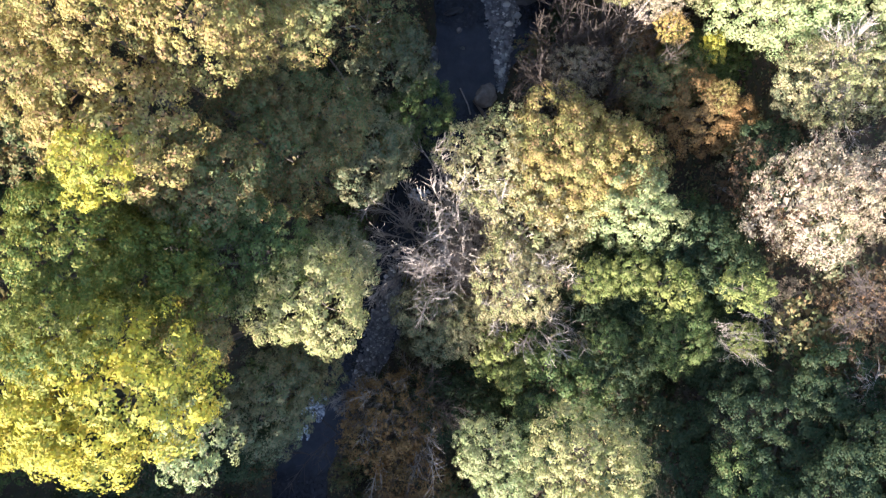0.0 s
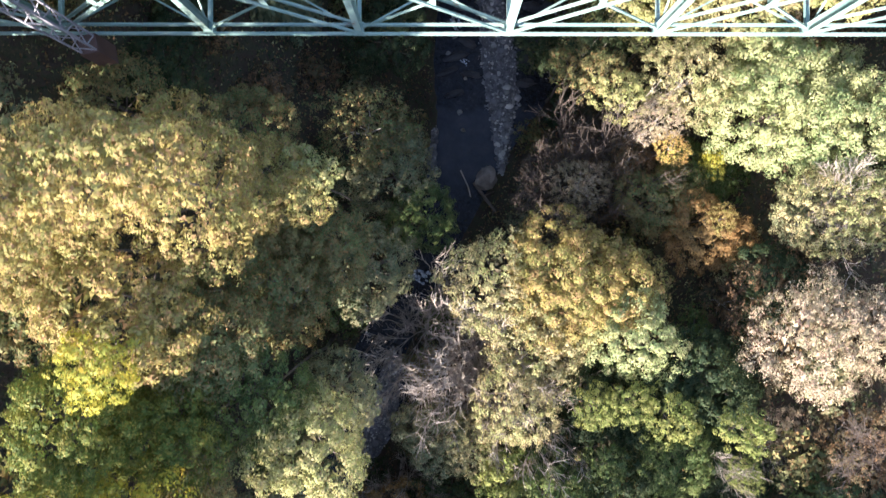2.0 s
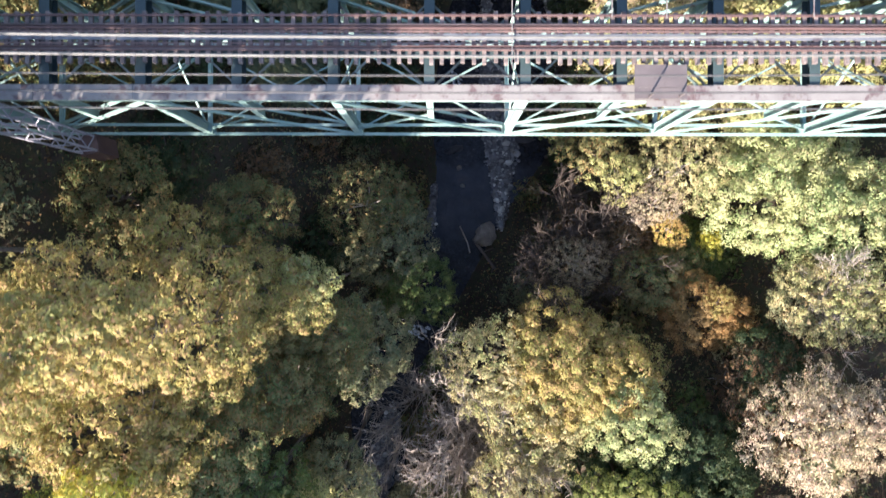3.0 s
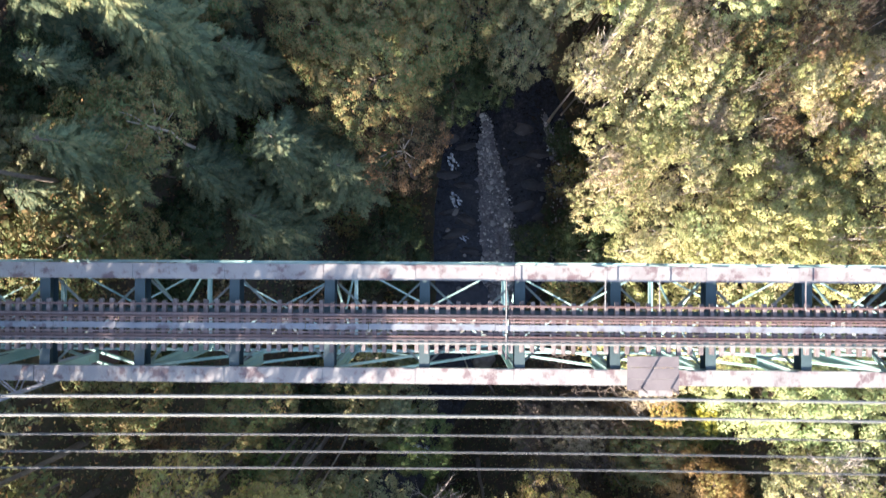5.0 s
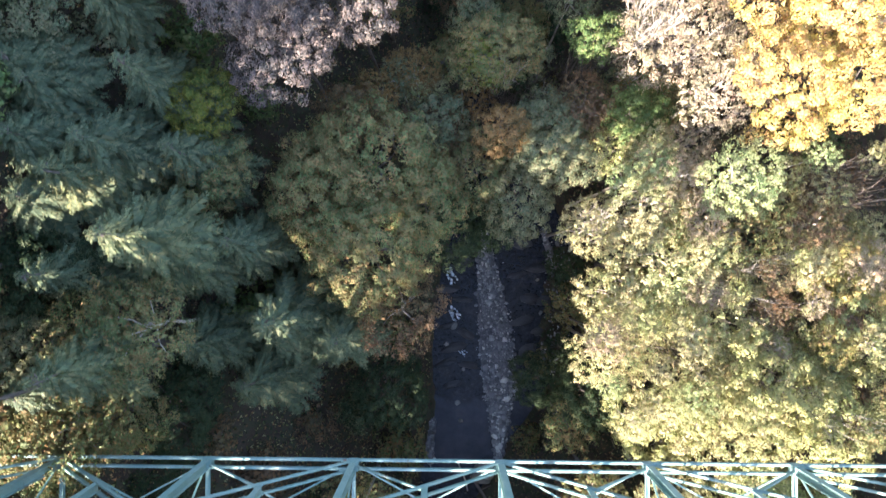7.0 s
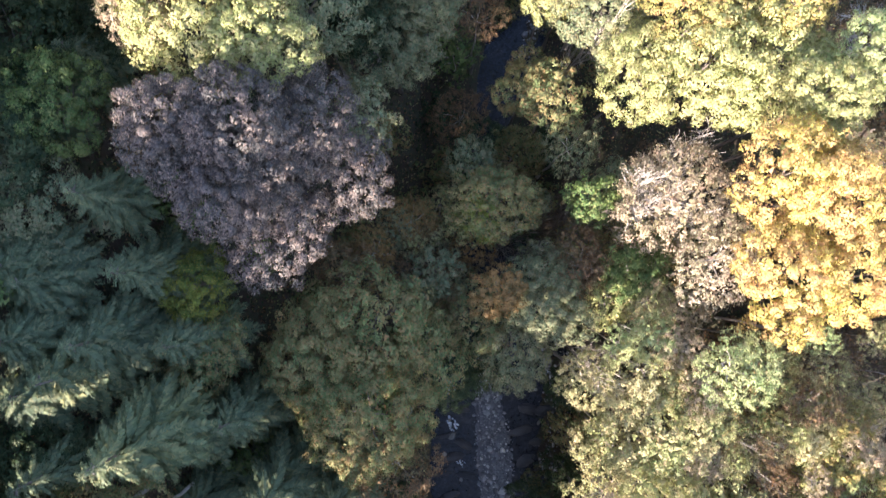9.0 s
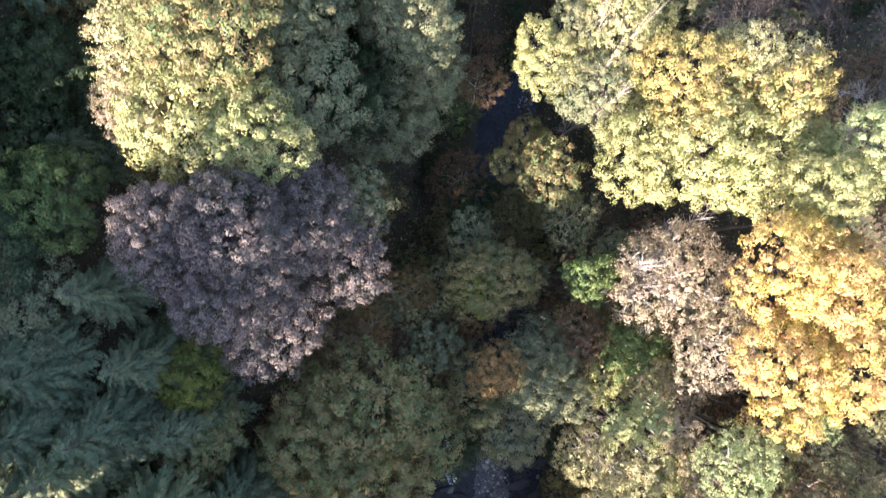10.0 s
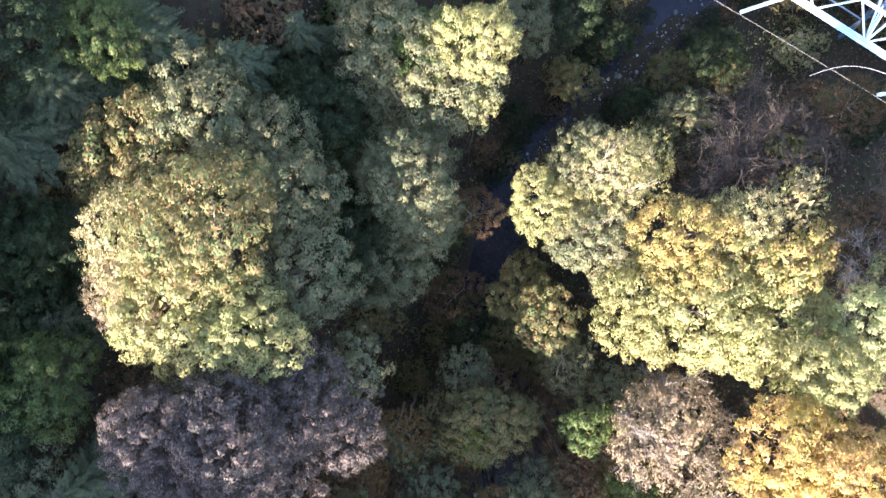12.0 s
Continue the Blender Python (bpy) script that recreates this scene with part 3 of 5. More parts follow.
broadleaf(15.8, 44.2, 28, 3.5, "straw")
broadleaf(13.8, 28.2, 18, 3.2, "dkgreen")
broadleaf(9.7, 28.8, 12, 2.7, "dkgreen")
broadleaf(11.8, 43.3, 24, 2.6, "straw", airy=True)
broadleaf(30.3, 42.3, 28, 2.8, "straw", airy=True)
broadleaf(24.2, 37.0, 28.5, 1.5, "rust", airy=True)
broadleaf(11.5, 25.6, 17, 2.5, "olive")
broadleaf(17.7, 27.1, 24, 3.5, "ygreen")
broadleaf(22.1, 27.2, 28, 3.7, "straw")
broadleaf(-15.0, 59.9, 41, 2.8, "mauve")
broadleaf(-11.2, 59.9, 41, 3.2, "mauve")
broadleaf(-12.2, 56.2, 39.6, 2.9, "mauve")
broadleaf(-8.1, 61.1, 37, 3.1, "mauve")
broadleaf(-6.4, 58.7, 33, 3.5, "mauve")
broadleaf(-10.2, 54.6, 35, 3.3, "mauve")
broadleaf(-5.1, 62.3, 32, 2.4, "greygreen")
# One big crown: lit side in straw and yellow-green hues, shaded side grey-green.
broadleaf(-16.2, 70.6, 40, 3.8, "straw")
broadleaf(-17.6, 67.2, 38, 2.6, "tan")
broadleaf(-12.0, 71.2, 42.5, 3.7, "olive")
broadleaf(-13.9, 66.3, 40, 3.7, "ygreen")
broadleaf(-10.3, 65.4, 39.5, 3.2, "ygreen")
broadleaf(-8.4, 68.8, 36.5, 3.7, "greygreen")
broadleaf(-21.5, 75.8, 33, 3.3, "olive")
broadleaf(-9.0, 73.6, 36.5, 3.4, "greygreen")
broadleaf(-4.2, 69.6, 27, 3.9, "greygreen")
broadleaf(-5.9, 71.1, 28, 3.5, "dkgreen")
broadleaf(-1.6, 72.6, 28, 3.4, "greygreen")
broadleaf(-1.9, 74.8, 33, 3.1, "greygreen")
broadleaf(3.0, 73.8, 20, 2.4, "rust", airy=True)
broadleaf(3.9, 57.0, 26, 3.2, "olive")
broadleaf(3.0, 56.0, 25.6, 1.7, "moss", soft=True)
broadleaf(2.6, 60.3, 22, 2.4, "greygreen")
broadleaf(11.3, 57.3, 27, 2.1, "green")
broadleaf(8.7, 65.2, 26, 2.5, "olive")
broadleaf(7.1, 67.4, 22, 3.0, "olive")
broadleaf(10.4, 61.9, 24, 2.6, "greygreen", airy=True)
bare(8.3, 55.3, 24, 4.0, False)
broadleaf(15.3, 51.7, 25, 2.1, "green")
broadleaf(8.2, 50.3, 25, 3.0, "greygreen")
broadleaf(-2.4, 55.8, 23, 2.2, "copper", airy=True)
broadleaf(-5.2, 53.2, 25, 2.2, "copper", airy=True)
broadleaf(8.5, 73.9, 27, 2.9, "ygreen")
broadleaf(12.1, 71.2, 28, 3.5, "greygreen")
broadleaf(13.4, 76.2, 29, 3.2, "straw", airy=True)
broadleaf(14.8, 66.5, 30, 3.5, "ygreen")
broadleaf(17.5, 70.9, 33, 3.5, "gold")
broadleaf(20.3, 72.0, 33, 2.9, "straw")
broadleaf(18.6, 66.2, 33, 4.2, "ygreen")
broadleaf(23.4, 69.7, 33.6, 2.3, "gold")
broadleaf(23.0, 65.5, 33, 4.0, "ygreen")
broadleaf(27.0, 65.6, 36.5, 2.9, "lime")
broadleaf(24.2, 63.0, 36.5, 2.7, "ygreen")
bare(17.2, 57.6, 30.4, 3.4, True)
broadleaf(17.4, 57.3, 30, 4.1, "tan")
broadleaf(21.6, 58.2, 37.4, 3.6, "orange")
broadleaf(25.0, 56.9, 37, 3.3, "orange")
broadleaf(21.7, 51.6, 36.4, 3.3, "orange")
broadleaf(26.2, 51.9, 36, 3.0, "orange")
broadleaf(19.3, 52.7, 32, 3.1, "peach", airy=True)
conifer(-20.2, 56.3, 39, 2.6, "conifer")
conifer(-18.2, 51.8, 38, 3.0, "conifer")
broadleaf(-23.5, 61.9, 37.6, 2.9, "green")
conifer(-23.2, 65.5, 35, 3.0, "conifer")
broadleaf(-24.2, 70.3, 37, 3.0, "dkgreen")
conifer(-24.7, 52.2, 36, 3.4, "conifer")
broadleaf(-25.1, 82.4, 35, 4.4, "dkgreen")
broadleaf(-19.6, 82.7, 38.5, 2.6, "green")
conifer(-19.5, 83.9, 34, 4.0, "conifer")
conifer(-12.9, 82.4, 35, 3.7, "conifer")
broadleaf(-27.1, 77.0, 33, 3.3, "dkgreen")
broadleaf(-20.8, 79.8, 31, 3.5, "dkgreen")
broadleaf(-7.8, 79.2, 32, 2.8, "dkgreen")
broadleaf(-4.3, 81.4, 30, 3.3, "greygreen")
broadleaf(-1.5, 83.9, 32, 3.4, "green")
# sunlit right side of the big grey-green tree, added as yellow-green trees
broadleaf(2.7, 84.0, 33.5, 2.7, "ygreen")
broadleaf(2.9, 80.2, 30, 1.5, "ygreen")
broadleaf(0.1, 82.0, 32, 4.0, "greygreen")
conifer(-9.4, 85.4, 32, 3.6, "conifer")
conifer(-5.5, 86.5, 30, 3.4, "conifer")
broadleaf(12.0, 88.0, 12, 2.2, "olive")
broadleaf(22.8, 84.3, 13, 2.4, "greygreen")
broadleaf(21.2, 82.2, 11, 2.0, "olive")
broadleaf(11.0, 92.6, 18, 3.2, "dkgreen")
broadleaf(26.7, 90.0, 13, 2.7, "dkgreen")
broadleaf(6.6, 90.0, 22, 2.7, "greygreen")
bare(31.6, 80.2, 17, 4.8, False)
bare(27.3, 76.9, 15, 4.4, False)
bare(36.9, 76.1, 18, 4.4, False)
broadleaf(34.6, 82.9, 22, 2.7, "rust", airy=True)
broadleaf(37.3, 81.9, 16, 2.8, "dkgreen")
broadleaf(34.3, 84.6, 15, 2.3, "rust", airy=True)
conifer(-22.3, 45.6, 38, 3.7, "conifery")
conifer(-16.3, 47.3, 36, 3.4, "conifer")
conifer(-23.4, 39.4, 38, 3.4, "conifer")
conifer(-18.3, 40.8, 35, 3.3, "conifery")
conifer(-13.8, 41.6, 33, 3.1, "conifer")
conifer(-17.5, 34.5, 30, 3.9, "conifer")
broadleaf(-21.2, 35.7, 36, 3.0, "olive", airy=True)
broadleaf(13.4, 14.4, 19, 3.0, "rust", airy=True)
broadleaf(3.8, 43.9, 18, 2.5, "dkgreen")
broadleaf(-24.9, 39.4, 35, 3.1, "dkgreen")
# two raised crowns, added to shade the left end of the deck
broadleaf(-12.9, 11.7, 51.5, 2.2, "gold")
broadleaf(-10.9, 11.8, 51, 1.9, "gold")
bare(11.8, 71.0, 29.5, 1.6, True)
bare(13.0, 76.0, 30, 1.9, True)
broadleaf(-4.0, 75.7, 25.5, 5.2, "greygreen")
broadleaf(-7.3, 72.4, 26, 3.8, "dkgreen")
# a sunlit clump of the grey-green crown, added as a straw-coloured shrub
broadleaf(-2.3, 75.8, 27, 1.3, "straw")
broadleaf(-8.1, 80.3, 31, 3.3, "dkgreen")
broadleaf(23.4, 89.4, 9, 2.4, "olive")
broadleaf(24.9, -15.2, 25, 4.0, "dkgreen")
broadleaf(20.1, -16.1, 26, 3.3, "green")
broadleaf(30.0, -16.9, 25, 4.0, "dkgreen")
broadleaf(21.3, -8.1, 27, 3.0, "dkgreen")
broadleaf(30.8, -7.1, 22, 3.6, "rust")
broadleaf(-10.6, 57.8, 37, 3.1, "mauve")
broadleaf(-13.8, 58.0, 39.5, 2.8, "mauve")
broadleaf(16.3, 54.3, 22, 3.2, "olive")
broadleaf(14.8, 58.8, 22, 2.5, "greygreen")
broadleaf(27.6, -3.6, 22, 2.9, "rust", airy=True)
broadleaf(31.9, -5.6, 21, 3.7, "rust", airy=True)
broadleaf(33.3, -2.7, 22, 2.7, "rust", airy=True)
broadleaf(27.4, -7.0, 23, 2.6, "rust", airy=True)
bare(28.3, -3.9, 24, 3.5, False)
bare(30.9, -6.9, 24, 3.2, False)
broadleaf(-21.1, 4.9, 42, 2.0, "olive")
broadleaf(-2.9, 84.3, 33, 3.9, "greygreen")
broadleaf(-5.2, 80.9, 29, 3.8, "greygreen")
broadleaf(-27.0, 59.6, 32, 4.2, "dkgreen")
conifer(-25.5, 62.2, 35, 3.7, "conifer")
broadleaf(-24.2, 67.1, 33, 3.3, "dkgreen")
broadleaf(-26.6, 65.6, 33, 4.0, "dkgreen")
broadleaf(-26.2, 56.2, 33, 3.6, "greygreen")
conifer(-24.6, 70.7, 35, 3.5, "conifer")
conifer(-25.2, 32.2, 36, 3.4, "conifer")
broadleaf(-26.0, 28.0, 33, 3.3, "olive")
conifer(-25.3, 52.0, 36, 3.4, "conifer")
broadleaf(-25.8, 34.8, 35, 2.8, "greygreen")
broadleaf(-14.5, 15.2, 40, 2.2, "gold")
broadleaf(12.7, 39.7, 9, 2.1, "dkgreen")
broadleaf(13.3, 35.8, 9, 2.4, "olive")
broadleaf(12.4, 31.3, 8, 2.1, "dkgreen")
broadleaf(10.4, 29.5, 6, 1.6, "olive")
conifer(-25.1, 44.1, 36, 3.4, "conifer")
conifer(-24.6, 47.7, 38, 3.6, "conifer")
broadleaf(-14.1, 77.8, 38, 3.7, "greygreen")
broadleaf(-17.6, 75.8, 38, 3.6, "olive")
broadleaf(-10.7, 76.2, 36, 3.1, "greygreen")
broadleaf(24.5, 61.5, 32.5, 2.5, "ygreen")
broadleaf(33.3, 71.8, 24, 3.1, "rust", airy=True)
bare(33.3, 69.1, 22, 3.6, True)
bare(32.6, 76.9, 19, 5.4, False)
bare(29.1, 80.7, 17, 5.1, False)
conifer(-23.0, 80.2, 34, 3.8, "conifer")
conifer(-25.4, 76.5, 34, 3.6, "conifer")


broadleaf(11.2, 76.8, 27, 2.9, "greygreen")
broadleaf(15.4, 77.4, 27, 2.8, "ygreen", airy=True)
broadleaf(14.2, 88.6, 8, 2.2, "olive")
broadleaf(20.2, 85.6, 9, 2.3, "dkgreen")
broadleaf(17.4, 93.2, 8, 2.4, "dkgreen")
broadleaf(3.4, 63.8, 13, 3.2, "dkgreen")
broadleaf(6.8, 62.6, 15, 2.7, "olive")
broadleaf(1.6, 66.3, 14, 2.6, "rust", airy=True)
broadleaf(5.6, 59.2, 16, 2.8, "rust", airy=True)


def thicket(x0, x1, y0, y1, n, height, hues, seed):
    """Small mixed shrubs and thin bare stems that grow close together on a stretch of slope."""
    rnd = random.Random(seed)
    spots = []
    while len(spots) < n:
        x, y = rnd.uniform(x0, x1), rnd.uniform(y0, y1)
        if all((x - a) ** 2 + (y - b) ** 2 > 2.2 for a, b in spots) or rnd.random() < 0.05:
            spots.append((x, y))
    for x, y in spots:
        top = height(x, y) + rnd.uniform(-1.0, 1.2)
        if rnd.random() < 0.16:
            bare(x, y, top + 0.4, rnd.uniform(1.5, 2.4), rnd.random() < 0.6)
        else:
            broadleaf(x, y, top, rnd.uniform(1.0, 2.1), rnd.choice(hues), airy=rnd.random() < 0.45, soft=True)


thicket(-6, 11.5, 48.5, 57.5, 20, lambda x, y: 21.5 + 0.12 * abs(x - 3), ["olive", "rust", "greygreen", "copper", "rust", "dkgreen", "straw", "greygreen"], 61)
thicket(21, 34, -9.5, 5, 30, lambda x, y: 19.5 + 0.16 * (x - 21), ["rust", "olive", "rust", "dkgreen", "tan", "rust"], 63)
rnd = random.Random(64)
for k in range(26):
    y = 79 + k * 0.75
    c, w = river_at(y)
    x = float(c) + (-1 if k % 2 else 1) * (float(w) - rnd.uniform(-0.2, 1.3))
    broadleaf(x, y, float(ground_z(x, y)) + rnd.uniform(1.6, 3.6), rnd.uniform(0.9, 1.8), rnd.choice(["olive", "dkgreen", "rust", "greygreen", "dkgreen"]), soft=True)
broadleaf(4.5, 50.4, 26.5, 2.1, "copper")
broadleaf(13.4, 49.3, 24, 2.2, "ygreen")
broadleaf(16.2, 49.4, 25.5, 2.2, "straw", airy=True)
broadleaf(11.6, 50.6, 22, 1.9, "rust", soft=True)
broadleaf(18.6, 49.2, 26, 2.0, "tan", soft=True)
thicket(12.5, 31, 28.5, 48, 58, lambda x, y: 26.6 + 0.26 * (x - 12) + 0.05 * (y - 36), ["straw", "ygreen", "straw", "olive", "rust", "tan", "ygreen", "gold", "lime", "olive"], 62)


# ---- the railway bridge ----
def steel(name, paint, worn, rust, amount, scale=0.8):
    """Old painted steel: worn paint, rust in blotches and streaks."""
    m, t, b, l = material(name)
    blotch = noise_tex(t, scale, 8.0, 0.7)
    wear = noise_tex(t, scale * 0.45, 4.0, 0.6)
    fine = noise_tex(t, scale * 14, 3.0, 0.7)
    c = mix(t, ramp(t, wear, [(0.35, (0, 0, 0)), (0.65, (1, 1, 1))]), paint, worn)
    c = mix(t, ramp(t, blotch, [(amount, (0, 0, 0)), (amount + 0.09, (1, 1, 1))]), c, rust)
    c = mix(t, 0.25, c, ramp(t, fine, [(0.3, (0.3, 0.3, 0.3)), (0.7, (0.7, 0.7, 0.7))]), "OVERLAY")
    l.new(c, b.inputs["Base Color"])
    b.inputs["Roughness"].default_value = 0.62
    relief(t, b, blotch, 0.25, 0.01)
    return m


TEAL = steel("teal_bridge_paint", (0.155, 0.265, 0.25), (0.235, 0.325, 0.305), (0.15, 0.085, 0.065), 0.60)
CHORD = steel("weathered_chord_paint", (0.145, 0.133, 0.13), (0.195, 0.188, 0.178), (0.085, 0.055, 0.057), 0.52, 1.3)
FADED = steel("faded_brace_paint", (0.23, 0.235, 0.21), (0.17, 0.22, 0.20), (0.17, 0.11, 0.085), 0.56)
# a much darker teal than that of the trusses
DARKTEAL = steel("dark_teal_steel", (0.024, 0.045, 0.05), (0.034, 0.058, 0.062), (0.05, 0.035, 0.035), 0.62)
RAIL = steel("rusty_rail", (0.075, 0.042, 0.04), (0.10, 0.06, 0.055), (0.05, 0.032, 0.032), 0.6, 2.0)
SHINE = surface("worn_rail_head", [(0.3, (0.10, 0.075, 0.075)), (0.7, (0.17, 0.14, 0.135))], 2.0, 0.4, 0.1, 0.002, 0.6)
TIEWOOD = surface("old_tie_timber", [(0.3, (0.06, 0.046, 0.044)), (0.5, (0.115, 0.093, 0.088)), (0.7, (0.225, 0.19, 0.175))], 1.6, 0.9, 0.5, 0.02)
DUCT = steel("grey_blue_plank", (0.10, 0.115, 0.135), (0.14, 0.145, 0.155), (0.06, 0.05, 0.06), 0.53, 1.1)
PINKRUST = steel("pink_rust", (0.13, 0.085, 0.08), (0.17, 0.115, 0.105), (0.08, 0.05, 0.05), 0.6, 1.2)
PLATE = steel("rust_stained_plate", (0.075, 0.062, 0.064), (0.10, 0.085, 0.085), (0.05, 0.037, 0.038), 0.58, 1.6)


def prism(profile, a, b, up=(0, 0, 1)):
    """A profile (across, up) drawn from a to b."""
    a, b, up = Vector(a), Vector(b), Vector(up)
    w = (b - a).normalized()
    u = w.cross(up).normalized()
    v = u.cross(w)
    n = len(profile)
    verts = [p + u * x + v * y for p in (a, b) for x, y in profile]
    faces = [(i, (i + 1) % n, n + (i + 1) % n, n + i) for i in range(n)] + [tuple(range(n))[::-1], tuple(range(n, 2 * n))]
    return verts, faces


def box_profile(w, h):
    return [(-w / 2, -h / 2), (w / 2, -h / 2), (w / 2, h / 2), (-w / 2, h / 2)]


def i_profile(w, h, t=0.035):
    w, h = w / 2, h / 2
    return [(-w, -h), (w, -h), (w, -h + t), (t / 2, -h + t), (t / 2, h - t), (w, h - t), (w, h), (-w, h), (-w, h - t), (-t / 2, h - t), (-t / 2, -h + t), (-w, -h + t)]


def member(name, profile, a, b, mat, parent, label="", up=(0, 0, 1)):
    return part(name, mesh_of(name, *prism(profile, a, b, up)), mat, parent, label)


NEAR, FAR, TOP, BOTTOM, PANEL = 22.62, 27.62, 42.2, 32.6, 9.25
NODES = [4.0 + PANEL * k for k in range(-5, 7)]
bridge = tagged(new("railway_bridge"), "old teal-painted steel deck truss railway bridge over the gorge", "bridge")
bridge.matrix_basis = pose(0, 0, 0)
X0, X1 = NODES[0], NODES[-1]
for y in (NEAR, FAR):
    side = -1 if y == NEAR else 1
    member("top_chord", box_profile(0.62, 0.55), (X0, y, TOP - 0.3), (X1, y, TOP - 0.3), TEAL, bridge)
    member("cover_plate", box_profile(0.76, 0.035), (X0, y, TOP), (X1, y, TOP), CHORD, bridge, "bleached chord plate stained with rust")
    for k, x in enumerate(NODES):
        for s, w in ((-0.75, 0.9), (3.9, 0.55)):
            member("splice_plate", box_profile(0.66, 0.028), (x + s - w / 2, y, TOP + 0.032), (x + s + w / 2, y, TOP + 0.032), CHORD, bridge)
        for off in (-0.28, 0.28):
            if k:
                member("bottom_chord", i_profile(0.14, 0.3), (NODES[k - 1], y + off, BOTTOM), (x, y + off, BOTTOM), TEAL, bridge)
                lo, hi = BOTTOM + 0.15, TOP - 0.6
                falls = x < 5 and k != 3
                ends = ((NODES[k - 1], hi), (x, lo)) if falls else ((NODES[k - 1], lo), (x, hi))
                member("diagonal", i_profile(0.12, 0.22), (ends[0][0], y + off, ends[0][1]), (ends[1][0], y + off, ends[1][1]), TEAL, bridge)
                if 3 < k < 9 and off > 0:
                    middle_z = (lo + hi) / 2
                    start = (NODES[k - 1], lo) if falls else (x, lo)
                    member("sub_diagonal", i_profile(0.09, 0.16), (start[0], y, start[1]), (x - PANEL / 2, y, middle_z), TEAL, bridge)
        member("post", i_profile(0.42, 0.56), (x, y, BOTTOM), (x, y, TOP - 0.58), TEAL, bridge, up=(0, 1, 0))
        member("gusset_plate", box_profile(0.66, 0.7), (x - 0.3, y, BOTTOM + 0.1), (x + 0.3, y, BOTTOM + 0.1), TEAL, bridge)
        if k:
            member("short_post", i_profile(0.34, 0.5), (x - PANEL / 2, y, (TOP + BOTTOM) / 2 - 0.3), (x - PANEL / 2, y, TOP - 0.58), TEAL, bridge, up=(0, 1, 0))
for k, x in enumerate(NODES):
    for xs in ((x,) if not k else (x, x - PANEL / 2)):
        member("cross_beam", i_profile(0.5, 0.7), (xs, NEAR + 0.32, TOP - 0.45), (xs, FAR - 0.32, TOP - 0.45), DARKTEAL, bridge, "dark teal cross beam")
        for a, b in ((NEAR + 0.32, FAR - 0.32), (FAR - 0.32, NEAR + 0.32)):
            if k and xs != X0:
                member("lateral_brace", i_profile(0.1, 0.1), (xs - PANEL / 2, a, TOP - 0.9), (xs, b, TOP - 0.9), FADED, bridge)
    member("bottom_strut", i_profile(0.22, 0.3), (x, NEAR, BOTTOM), (x, FAR, BOTTOM), TEAL, bridge)
    for a, b in ((NEAR, FAR), (FAR, NEAR)):
        member("sway_brace", i_profile(0.1, 0.1), (x, a, BOTTOM + 0.3), (x, b, TOP - 1.0), TEAL, bridge)
        if k:
            member("bottom_lateral", i_profile(0.1, 0.1), (NODES[k - 1], a, BOTTOM - 0.1), (x, b, BOTTOM - 0.1), TEAL, bridge)
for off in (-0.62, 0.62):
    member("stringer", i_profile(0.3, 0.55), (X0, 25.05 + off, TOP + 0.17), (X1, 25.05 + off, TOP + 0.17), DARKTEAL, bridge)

# the track on it
TRACK = 25.05
track = tagged(new("railway_track"), "rusty narrow-gauge track on open weathered wooden ties", "railway track")
TIE_TOP = TOP + 0.64
RAILP = [(-0.06, 0), (0.06, 0), (0.06, 0.012), (0.012, 0.03), (0.012, 0.1), (0.034, 0.106), (0.034, 0.134), (-0.034, 0.134), (-0.034, 0.106), (-0.012, 0.1), (-0.012, 0.03), (-0.06, 0.012)]
for off in (-0.57, 0.57):
    rail = member("rail", RAILP, (X0, TRACK + off, TIE_TOP), (X1, TRACK + off, TIE_TOP), RAIL, track)
    member("rail_head", box_profile(0.066, 0.01), (X0, TRACK + off, TIE_TOP + 0.142), (X1, TRACK + off, TIE_TOP + 0.142), SHINE, rail, "worn greyish rail head")
for off in (-0.34, 0.34):
    member("guard_rail", RAILP, (X0, TRACK + off * 1.27, TIE_TOP), (X1, TRACK + off * 1.27, TIE_TOP), RAIL, track, "rusty inner guard rail")
    member("side_plank", box_profile(0.07, 0.03), (X0, TRACK + off * 0.8, TIE_TOP + 0.02), (X1, TRACK + off * 0.8, TIE_TOP + 0.02), PINKRUST, track, "pinkish rust-coloured strip beside the plank")
for k in range(int((X1 - X0) / 3.0)):
    x = X0 + 3.0 * k
    member("walk_plank", box_profile(0.29, 0.045), (x + 0.01, TRACK + 0.01 * (k % 3), TIE_TOP + 0.025), (x + 2.985, TRACK + 0.01 * ((k * 7) % 3), TIE_TOP + 0.025), DUCT, track, "grey-blue plank between the rails")
for off in (1.02,):
    member("timber_guard", box_profile(0.09, 0.08), (X0, TRACK + off, TIE_TOP + 0.052), (X1, TRACK + off, TIE_TOP + 0.052), RAIL, track, "rust-brown guard strip along the tie ends")

for x, a, b in ((3.25, 23.6, 27.4), (7.9, 25.9, 27.4), (10.45, 25.9, 27.4), (17.3, 26.0, 27.4)):
    member("cross_pipe", box_profile(0.045, 0.045), (x, a, TIE_TOP + 0.2), (x, b, TIE_TOP + 0.2), CHORD, track, "thin pale pipe laid across the track")

# the service platform beside the track
platform = tagged(new("service_platform"), "rust-stained steel refuge platform with railing posts on the bridge", "platform")
platform.matrix_basis = pose(10.2, 22.98, TIE_TOP + 0.1)
